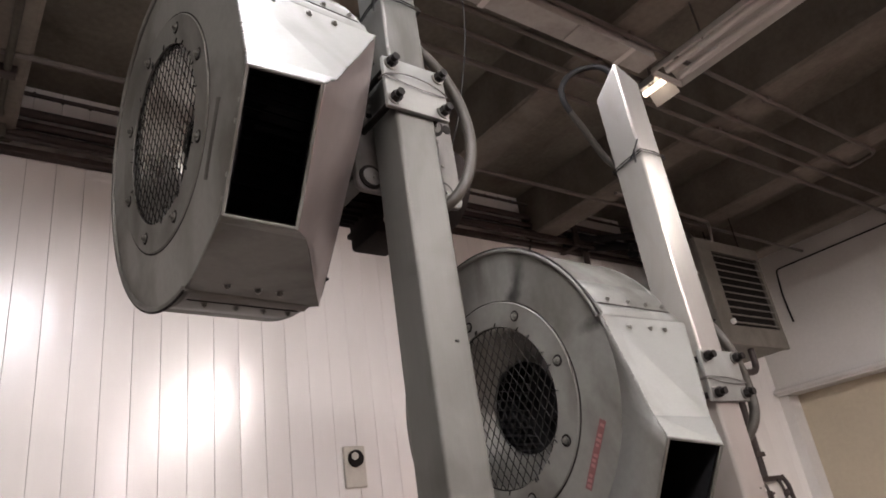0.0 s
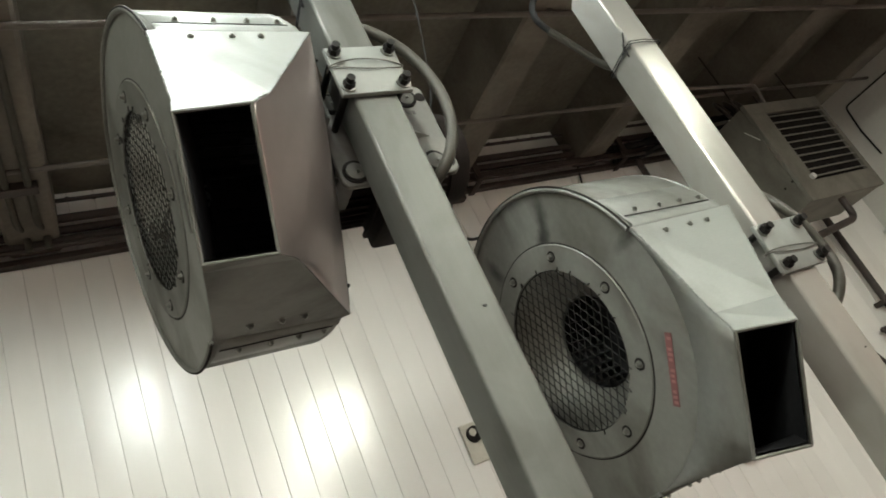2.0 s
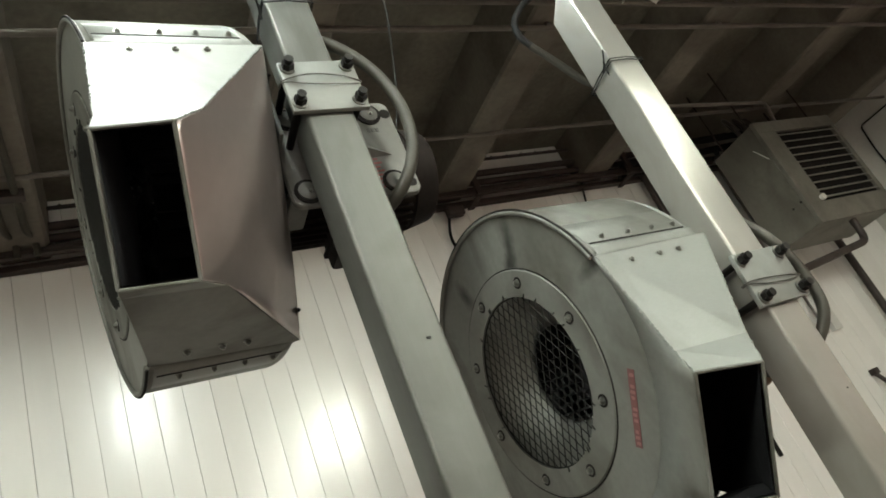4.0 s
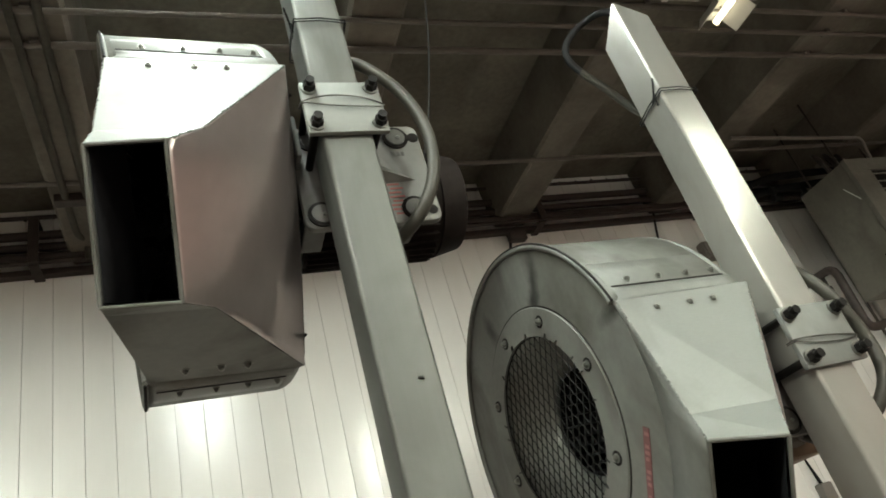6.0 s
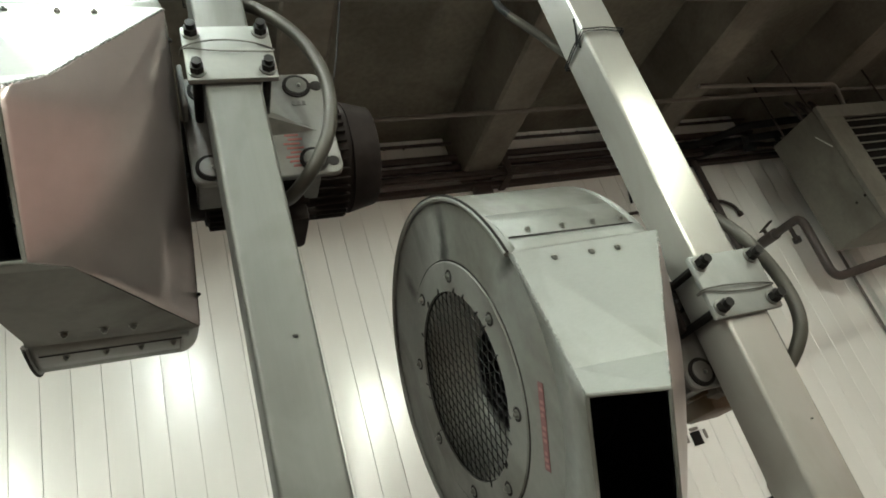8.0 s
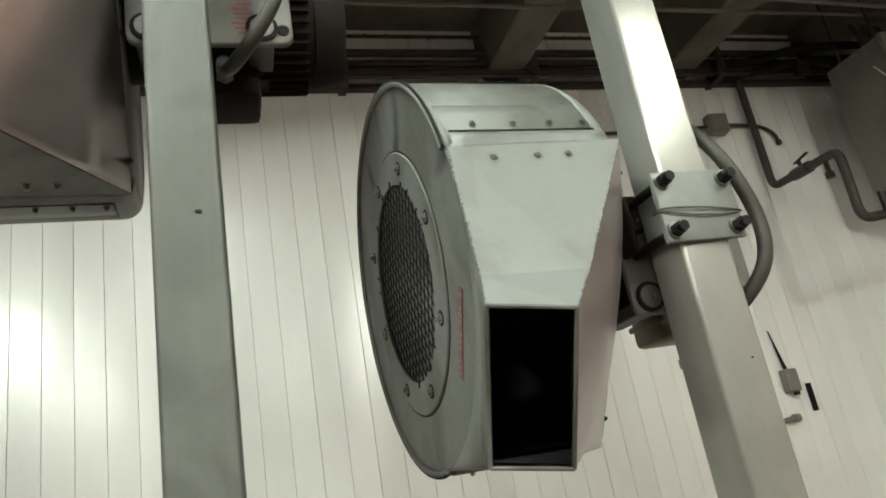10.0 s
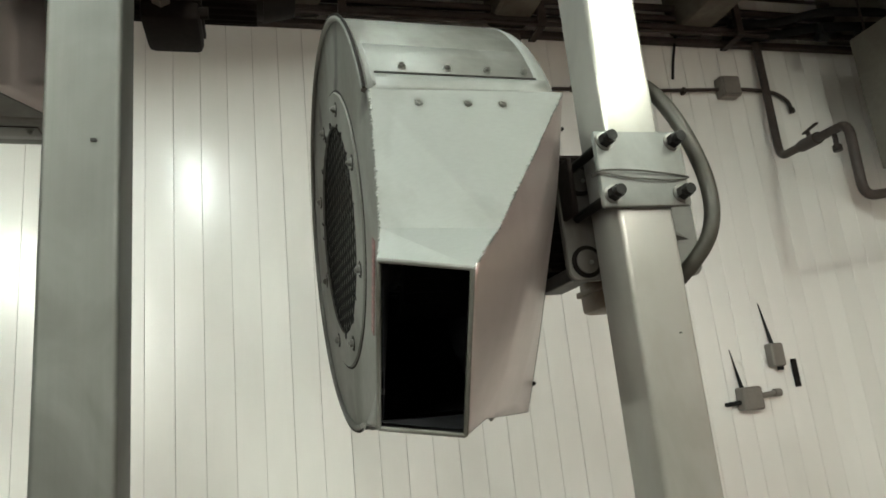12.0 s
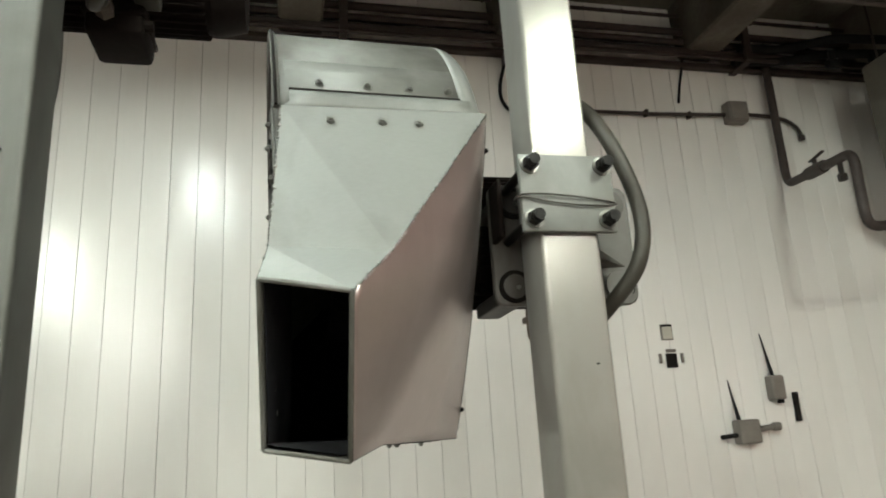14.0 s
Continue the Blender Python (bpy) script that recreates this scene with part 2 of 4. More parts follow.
def sweep(bm, points, r, n=10, closed=False):
    pts = [Vector(q) for q in points]
    rings, prev = [], None
    for i, q in enumerate(pts):
        if closed:
            d = pts[(i + 1) % len(pts)] - pts[i - 1]
        else:
            d = pts[min(i + 1, len(pts) - 1)] - pts[max(i - 1, 0)]
        d.normalize()
        side = prev - prev.dot(d) * d if prev is not None else d.orthogonal()
        side.normalize()
        prev = side
        up = d.cross(side)
        rings.append([bm.verts.new(q + r * (math.cos(a) * side + math.sin(a) * up)) for a in [2 * math.pi * k / n for k in range(n)]])
    pairs = list(zip(rings, rings[1:] + ([rings[0]] if closed else [])))
    for a, b in pairs[: len(rings) if closed else len(rings) - 1]:
        for k in range(n):
            bm.faces.new((a[k], a[(k + 1) % n], b[(k + 1) % n], b[k]))
    if not closed:
        bm.faces.new(rings[0][::-1])
        bm.faces.new(rings[-1])
    return bm


def pipe_run(bm, points, r, n=12, bend=0.05):
    """A pipe through corner points, with rounded elbows."""
    pts = [Vector(q) for q in points]
    out = [pts[0]]
    for a, b, c in zip(pts, pts[1:], pts[2:]):
        u, w = (a - b).normalized(), (c - b).normalized()
        k = min(bend, (a - b).length / 2.1, (c - b).length / 2.1)
        for t in [j / 6 for j in range(7)]:
            p0, p2 = b + u * k, b + w * k
            out.append((1 - t) ** 2 * p0 + 2 * t * (1 - t) * b + t * t * p2)
    out.append(pts[-1])
    return sweep(bm, out, r, n)


def sheet(bm, a, b, thick=0.0):
    """A strip of quads between two equally long rows of points."""
    va, vb = [bm.verts.new(q) for q in a], [bm.verts.new(q) for q in b]
    for i in range(len(a) - 1):
        bm.faces.new((va[i], va[i + 1], vb[i + 1], vb[i]))
    bmesh.ops.remove_doubles(bm, verts=bm.verts, dist=1e-5)
    return bm


def solid(ob, thick, offset=0.0):
    mod = ob.modifiers.new("thickness", "SOLIDIFY")
    mod.thickness, mod.offset = thick, offset
    return ob


def rounded_plate(bm, lo, hi, y0, y1, r):
    """An upright plate in the x-z plane with rounded corners and softened edges."""
    rim = []
    for sx, sz, start in ((1, 1, 0), (-1, 1, 90), (-1, -1, 180), (1, -1, 270)):
        cx, cz = (hi[0] - r if sx > 0 else lo[0] + r), (hi[1] - r if sz > 0 else lo[1] + r)
        rim += [(cx, cz, math.cos(a), math.sin(a)) for a in [radians(start + 18 * k) for k in range(6)]]
    rows = [[bm.verts.new((x + (r - d) * u, y, z + (r - d) * v)) for x, z, u, v in rim] for y, d in ((y0, 0.002), (y0 + 0.002, 0), (y1 - 0.002, 0), (y1, 0.002))]
    n = len(rim)
    for p, q in zip(rows, rows[1:]):
        for k in range(n):
            bm.faces.new((p[k], p[(k + 1) % n], q[(k + 1) % n], q[k]))
    bm.faces.new(rows[0][::-1])
    bm.faces.new(rows[-1])
    return bm


def hexbolt(parent, at, normal, size=0.008, mat=None, washer=True, name="bolt", label=""):
    bm = bmesh.new()
    at, n = Vector(at), Vector(normal).normalized()
    if washer:
        rod(bm, at, at + n * size * 0.22, size * 1.0, 16)
    rod(bm, at + n * size * 0.2, at + n * size * 0.85, size * 0.72, 6)
    rod(bm, at + n * size * 0.8, at + n * size * 1.15, size * 0.38, 8)
    return part(name, bm, mat or BOLT, parent, label, 35)


# ---- the room ----
X0, X1, Y0, WALL, DECK = -5.6, 4.0, -6.5, 2.95, 3.40
tagged(link("floor", box(bmesh.new(), (X0 - 0.3, Y0 - 0.3, -0.2), (X1 + 1.2, WALL + 0.3, 0)), FLOOR), "pale reddish floor of the plant room", "floor", kind="structure")
tagged(link("ceiling", box(bmesh.new(), (X0 - 0.3, Y0 - 0.3, DECK), (X1 + 1.2, WALL + 0.3, DECK + 0.2)), CONCRETE), "dark stained concrete ceiling deck", "ceiling", kind="structure")
wall_n = tagged(link("wall_north", box(bmesh.new(), (X0 - 0.3, WALL + 0.012, 0), (X1 + 1.2, WALL + 0.3, DECK)), JOINT), "white ribbed panel wall with narrow upright joints", "wall", kind="structure")
tagged(link("wall_south", box(bmesh.new(), (X0 - 0.3, Y0 - 0.3, 0), (X1 + 1.2, Y0, DECK)), HALL), "plain dull grey hall wall", "wall", kind="structure")
tagged(link("wall_west", box(bmesh.new(), (X0 - 0.3, Y0, 0), (X0, WALL, DECK)), HALL), "plain dull grey hall wall", "wall", kind="structure")
bm = bmesh.new()
DOOR_Z, DOOR_A, DOOR_B = 2.19, 1.75, 2.88
box(bm, (X1, Y0, 0), (X1 + 0.2, DOOR_A, DECK))
box(bm, (X1, DOOR_B, 0), (X1 + 0.2, WALL, DECK))
box(bm, (X1, DOOR_A, DOOR_Z), (X1 + 0.2, DOOR_B, DECK))
tagged(link("wall_east", bm, PLASTER), "white painted wall with a wide door opening", "wall", kind="structure")
door = thing("door_1", "cream sliding door panel closing a wide opening", "door", kind="structure")
part("door_leaf", box(bmesh.new(), (X1 + 0.14, DOOR_A - 0.1, 0.01), (X1 + 0.195, DOOR_B + 0.02, DOOR_Z + 0.05), 0.004), CREAM, door)
bm = bmesh.new()
box(bm, (X1 - 0.035, DOOR_A - 0.1, DOOR_Z), (X1 - 0.001, DOOR_B + 0.06, DOOR_Z + 0.06), 0.006)
rod(bm, (X1 - 0.05, DOOR_A - 0.1, DOOR_Z + 0.03), (X1 - 0.05, DOOR_B + 0.06, DOOR_Z + 0.03), 0.016)
part("door_rail", bm, WHITEMETAL, door, "white painted sliding rail", 40)
# unseen red panel, added so the tapered blower sides reflect pink
bounce = thing("red_bounce_panel", "unseen dull red panel added to throw pink on the blowers", "door", kind="structure")
part("door_leaf", box(bmesh.new(), (X1 - 0.07, -2.6, 0.02), (X1 - 0.01, 1.35, 2.75), 0.006), REDBOUNCE, bounce)
part("door_rail", box(bmesh.new(), (X1 - 0.08, -2.8, 2.75), (X1 - 0.001, 1.45, 2.85), 0.006), GREYPIPE, bounce)

# ceiling ribs run from the panel wall towards the room
for i in range(11):
    cx = 0.93 * (i - 6)
    if cx > X1 + 0.3:
        continue
    bm = bmesh.new()
    prof = [(-0.102, DECK - 0.002), (-0.090, 3.137), (-0.078, 3.126), (0.078, 3.126), (0.090, 3.137), (0.102, DECK - 0.002)]
    sheet(bm, [(cx + x, Y0, z) for x, z in prof], [(cx + x, WALL + 0.01, z) for x, z in prof])
    bmesh.ops.contextual_create(bm, geom=[v for v in bm.verts if abs(v.co.y - Y0) < 1e-4])
    bmesh.ops.contextual_create(bm, geom=[v for v in bm.verts if abs(v.co.y - WALL - 0.01) < 1e-4])
    tagged(link("ceiling_beam", bm, BEAMC), "tapered concrete ceiling rib, dark and stained", "beam", "ceiling ribs", "structure")

# services along the top of the panel wall
for y, z, r in [(2.88, 3.315, 0.009), (2.885, 3.232, 0.018), (2.89, 3.180, 0.017), (2.88, 3.124, 0.022), (2.85, 3.088, 0.010)]:
    bm = rod(bmesh.new(), (X0, y, z), (X1, y, z), r, 14)
    tagged(link("wall_pipe", bm, PIPE, smooth=40), "dark painted service pipe along the wall top", "pipe", "pipes along the wall top")
bm = box(bmesh.new(), (X0, 2.91, 3.068), (X1, 2.947, 3.095), 0.003)
tagged(link("pipe_tray", bm, PIPE), "dark steel angle under the service pipes", "bracket")
for x in (-2.4, -1.13, 0.17, 1.04, 2.05, 3.1):
    bm = bmesh.new()
    box(bm, (x - 0.018, 2.80, 3.06), (x + 0.018, 2.82, 3.262), 0.003)
    box(bm, (x - 0.018, 2.82, 3.255), (x + 0.018, 2.947, 3.263), 0.002)
    box(bm, (x - 0.018, 2.82, 3.055), (x + 0.018, 2.947, 3.063), 0.002)
    tagged(link("pipe_bracket", bm, PIPE), "dark steel bracket holding the service pipes", "bracket", "pipe brackets")
for x in (1.766,):
    bm = sweep(bmesh.new(), smooth_path([(x, 2.91, 3.10), (x, 2.935, 3.04), (x - 0.015, 2.938, 2.98), (x - 0.035, 2.937, 2.89)]), 0.006)
    tagged(link("hanging_cable", bm, RUBBER, smooth=60), "short black cable hanging down the white panels", "cable", "loose cable ends")

# thin conduits under the ceiling
for y, z, r in [(1.685, 3.1, 0.009), (1.80, 3.1, 0.011), (2.42, 3.11, 0.010)]:
    bm = rod(bmesh.new(), (X0, y, z + 0.015), (X1, y, z + 0.015), r, 10)
    tagged(link("ceiling_conduit", bm, CONDUIT, smooth=40), "thin grey conduit fixed under the ceiling ribs", "conduit", "ceiling conduits")
bm = pipe_run(bmesh.new(), [(X0, 1.43, 3.115), (2.94, 1.43, 3.115), (2.98, 1.59, 3.115), (X0, 1.59, 3.115)], 0.0095, 10, 0.05)
tagged(link("ceiling_conduit", bm, CONDUIT, smooth=50), "thin grey conduit turning back in a hairpin under the ribs", "conduit", "ceiling conduits")
for y in (1.43, 1.59, 1.685, 1.80):
    for k in (-1, 1, 2):
        x = 0.93 * k
        bm = box(bmesh.new(), (x - 0.012, y - 0.017, 3.112), (x + 0.012, y + 0.017, 3.131), 0.002)
        tagged(link("conduit_saddle", bm, CONDUIT), "small grey saddle holding a conduit to a rib", "clip", "conduit saddles")
# twin conduits along a rib's flank, down to the wall pipes
for x in (-0.968, -0.902):
    bm = pipe_run(bmesh.new(), [(x, 0.2, 3.110), (x, 2.72, 3.110), (x + 0.02, 2.835, 3.16), (x + 0.02, 2.835, 3.07)], 0.012, 10, 0.05)
    tagged(link("ceiling_conduit", bm, DARKCONDUIT, smooth=50), "dark conduit along the underside of a ceiling rib", "conduit", "rib conduits")
for y in (1.2, 2.50):
    bm = box(bmesh.new(), (-1.005, y - 0.02, 3.094), (-0.875, y + 0.02, 3.1275), 0.003)
    tagged(link("conduit_saddle", bm, PIPE), "dark double saddle holding the rib conduits", "clip", "conduit saddles")
bm = sweep(bmesh.new(), smooth_path([(-0.215, 1.20, 2.20), (-0.18, 1.194, 2.30), (-0.121, 1.194, 2.53), (-0.075, 1.25, 2.74), (-0.06, 1.44, 2.98), (-0.06, 1.485, 3.078)]), 0.0016, 6)
tagged(link("hanging_cable", bm, RUBBER, smooth=60), "thin black cable rising from the post to the trunking", "cable", "loose cable ends")


def luminaire(x, y, z, length, lit, tube=TUBELIGHT):
    ob = thing("ceiling_luminaire", "fluorescent batten luminaire, " + ("lit" if lit else "mostly unlit, hung under the ribs"), "lamp", "luminaires", m=pose(x, y, z))
    bm = bmesh.new()
    prof = [(-0.095, -0.025), (-0.09, 0.0), (-0.075, 0.014), (-0.035, 0.045), (0.035, 0.045), (0.075, 0.014), (0.09, 0.0), (0.095, -0.025)]
    sheet(bm, [(a, -length / 2, b) for a, b in prof], [(a, length / 2, b) for a, b in prof])
    solid(part("reflector", bm, WHITEMETAL, ob), 0.003)
    for e in (-1, 1):
        part("end_cap", box(bmesh.new(), (-0.092, e * length / 2 - 0.006, -0.026), (0.092, e * length / 2 + 0.006, -0.001), 0.002), WHITEMETAL, ob)
    for s in (-1, 1):
        span = (-length / 2 + 0.03, length / 2 - 0.03)
        bm = rod(bmesh.new(), (s * 0.04, span[0], -0.012), (s * 0.04, span[1], -0.012), 0.014, 12)
        part("fluorescent_tube", bm, tube if lit else WHITEMETAL, ob, smooth=40)
    for e in (-0.35, 0.35):
        part("hanger", rod(bmesh.new(), (0, e * length, 0.04), (0, e * length, DECK - z), 0.004, 8), GREYPIPE, ob)
    return ob


luminaire(-0.58, 0.72, 3.21, 1.25, True, COLDTUBE)
luminaire(1.27, -1.31, 3.2, 1.25, True, NEARTUBE)
luminaire(-2.2, -1.06, 3.1, 1.25, True, SIDETUBE)
# two unseen luminaires added as fill to brighten the lower wall
luminaire(1.27, -4.5, 3.2, 1.25, True, FARFILL)
luminaire(-2.2, -4.5, 3.1, 1.25, True, FARFILL)
luminaire(1.24, 0.885, 3.1, 1.25, False)
trunk = thing("cable_trunking", "pale grey steel cable trunking under the ceiling", "trunking")
part("trunk_body", box(bmesh.new(), (-0.6, 1.445, 3.079), (1.09, 1.53, 3.127), 0.004), TRUNKING, trunk)
for x0, x1 in ((-0.6, 0.032), (0.036, 0.668), (0.672, 1.09)):
    part("trunk_lid", box(bmesh.new(), (x0, 1.443, 3.073), (x1, 1.532, 3.0785), 0.0015), TRUNKING, trunk)
for x in (-0.45, 0.30, 0.95):
    part("trunk_strap", box(bmesh.new(), (x - 0.012, 1.439, 3.070), (x + 0.012, 1.536, 3.0725), 0.0008), WHITEMETAL, trunk, "pale strap under the trunking")
    part("trunk_hanger", rod(bmesh.new(), (x, 1.4875, 3.125), (x, 1.4875, DECK), 0.005, 8), GREYPIPE, trunk)
lampend = thing("lit_lamp_end", "small lit lamp with a pale reflector at the trunking end", "lamp")
bm = bmesh.new()
prof = [(-0.085, -0.035), (-0.05, 0.02), (0.05, 0.02), (0.085, -0.035)]
sheet(bm, [(1.24 + a, 1.52, 3.09 + b) for a, b in prof], [(1.24 + a, 1.635, 3.09 + b) for a, b in prof])
solid(part("reflector", bm, WHITEMETAL, lampend), 0.003)
part("lamp_tube", rod(bmesh.new(), (1.24, 1.525, 3.085), (1.24, 1.625, 3.085), 0.012, 12), glow("dim_lamp", (1.0, 0.9, 0.6), 4.0), lampend)
part("lamp_stem", rod(bmesh.new(), (1.24, 1.575, 3.1), (1.24, 1.575, DECK), 0.005, 8), GREYPIPE, lampend)


# ---- posts ----
def post(x, y, axis, bottom, top, ref_z, label, slant=(0, 0), mat=None):
    """A square stainless tube whose front left edge passes (x, y) at the height ref_z."""
    ob = thing("square_post", label, "post", "square posts")
    ax = Vector(axis).normalized()
    w, r, t = 0.0775, 0.0065, 0.004

    def ring(z, inset):
        o = Vector((x, y, ref_z)) + ax * ((z - ref_z) / ax.z)
        c = o + Vector((w / 2, w / 2, 0))
        h = w / 2 - inset
        out = []
        for sx, sy in ((-1, -1), (1, -1), (1, 1), (-1, 1)):
            for k in range(6):
                a = math.atan2(sy, sx) + (k - 2.5) * math.pi / 10
                out.append(c + Vector((sx * (h - r), sy * (h - r), 0)) + r * Vector((math.cos(a), math.sin(a), 0)))
        return out

    bm = bmesh.new()
    
    def cut(q):
        return q + Vector((0, 0, slant[0] * (q.x - x) + slant[1] * (q.y - y)))

    outer = [[bm.verts.new(cut(q) if z == top else q) for q in ring(z, 0)] for z in (bottom, top)]
    inner = [[bm.verts.new(cut(q) if z == top else q) for q in ring(z, t)] for z in (bottom, top)]
    n = len(outer[0])
    for k in range(n):
        j = (k + 1) % n
        bm.faces.new((outer[0][k], outer[0][j], outer[1][j], outer[1][k]))
        bm.faces.new((inner[0][k], inner[1][k], inner[1][j], inner[0][j]))
        bm.faces.new((outer[1][k], outer[1][j], inner[1][j], inner[1][k]))
        bm.faces.new((outer[0][k], inner[0][k], inner[0][j], outer[0][j]))
    part("tube", bm, mat or TUBE, ob, smooth=40)
    foot = Vector((x, y, ref_z)) + ax * ((bottom - ref_z) / ax.z) + Vector((w / 2, w / 2, 0))
    part("base_plate", box(bmesh.new(), (foot.x - 0.09, foot.y - 0.09, 0), (foot.x + 0.09, foot.y + 0.09, 0.012), 0.002), TUBE, ob)
    return ob


def tie(x, y, z, lean, slack, label):
    """A wire looped round a post."""
    bm = bmesh.new()
    for dz in (0.0, 0.006):
        loop = [(x - 0.003, y - 0.003, z + dz), (x + 0.04, y - 0.005, z + dz + 0.002), (x + 0.083, y - 0.003, z + dz), (x + 0.084, y + 0.04, z + dz), (x + 0.083, y + 0.083, z + dz - slack), (x + 0.04, y + 0.085, z + dz - slack), (x - 0.003, y + 0.083, z + dz - slack), (x - 0.005, y + 0.04, z + dz - slack / 2)]
        sweep(bm, loop, 0.0014, 6, True)
    sweep(bm, smooth_path([(x - 0.003, y + 0.03, z - slack * 0.3), (x - 0.008, y + 0.01, z + 0.008), (x - 0.018, y - 0.012, z + 0.022)]), 0.0018, 6)
    sweep(bm, smooth_path([(x - 0.003, y + 0.02, z - slack * 0.3), (x - 0.006, y + 0.012, z + 0.012), (x - 0.008, y + 0.015, z - 0.02)]), 0.0018, 6)
    return tagged(link("cable_tie", bm, RUBBER, smooth=50), label, "cable tie", "cable ties")


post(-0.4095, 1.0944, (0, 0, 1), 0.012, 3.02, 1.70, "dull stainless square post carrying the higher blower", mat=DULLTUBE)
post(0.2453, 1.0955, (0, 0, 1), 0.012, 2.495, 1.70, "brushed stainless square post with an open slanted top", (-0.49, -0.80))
tie(0.2445, 1.0945, 2.245, 0, 0.012, "black wire tie round the square post")
tie(-0.4105, 1.0934, 2.405, 0, 0.004, "black wire tie round the square post")
for at, nrm in (((-0.357, 1.0942, 1.771), (0, -1, 0)), ((0.302, 1.0953, 1.523), (0, -1, 0))):
    bm = bmesh.new()
    k = 0.65 if at[0] < 0 else 0.4
    rod(bm, at, Vector(at) + Vector(nrm) * 0.003 * k, 0.0030 * k, 8)
    box(bm, (at[0] - 0.007 * k, at[1] - 0.0025 * k, at[2] - 0.001), (at[0] + 0.002 * k, at[1], at[2] - 0.001 + 0.005 * k), 0.0003)
    tagged(link("tube_stud", bm, BLACKBOLT), "tiny dark stud on the square post", "stud", "small studs")


# ---- blowers ----
R, HALF = 0.297, 0.124
A1, A2 = radians(162.4), radians(260.5)


LEAN = [0.0]


def leaned(p):
    """The drum's sides lean a little, the inlet side the most."""
    return Vector((p.x + LEAN[0] * (0.0402 - 0.187 * p.x) * (0.3 - p.z), p.y, p.z))


def on_arc(a, x, r=R):
    return leaned(Vector((x, r * math.cos(a), r * math.sin(a))))


NL = [Vector((-0.114, -0.288, 0.089)), Vector((-0.128, -0.361, -0.088)), Vector((-0.1365, -0.379, -0.128)), Vector((-0.130, -0.291, -0.287)), Vector((-0.126, -0.270, -0.286)), on_arc(A2, -0.120)]
NR = [Vector((0.131, -0.284, 0.096)), Vector((-0.012, -0.371, -0.097)), Vector((-0.053, -0.410, -0.1445)), Vector((-0.046, -0.319, -0.3015)), Vector((-0.005, -0.272, -0.289)), Vector((0.136, -0.051, -0.297))]
SIDE = (NR[2] - NR[0]).cross(NR[3] - NR[0]).normalized()
for k in (1, 4):
    NR[k] -= SIDE * (NR[k] - NR[0]).dot(SIDE)
TIP = NR[4].lerp(NR[5], 0.14)
TIP -= SIDE * (TIP - NR[0]).dot(SIDE)
LIP = (NR[2] - NR[1]).cross(NL[2] - NR[1]).normalized()
NL[1] -= 0.45 * LIP * (NL[1] - NR[1]).dot(LIP)


def along(points, knots, n):
    out = []
    for i in range(n + 1):
        u = i / n
        for k in range(len(knots) - 1):
            if u <= knots[k + 1] + 1e-9:
                out.append(points[k].lerp(points[k + 1], (u - knots[k]) / (knots[k + 1] - knots[k])))
                break
    return out


def inset(p, d):
    mid = Vector((-0.09, -0.30, -0.17))
    return p + (mid - p).normalized() * d


TILT = 2.484


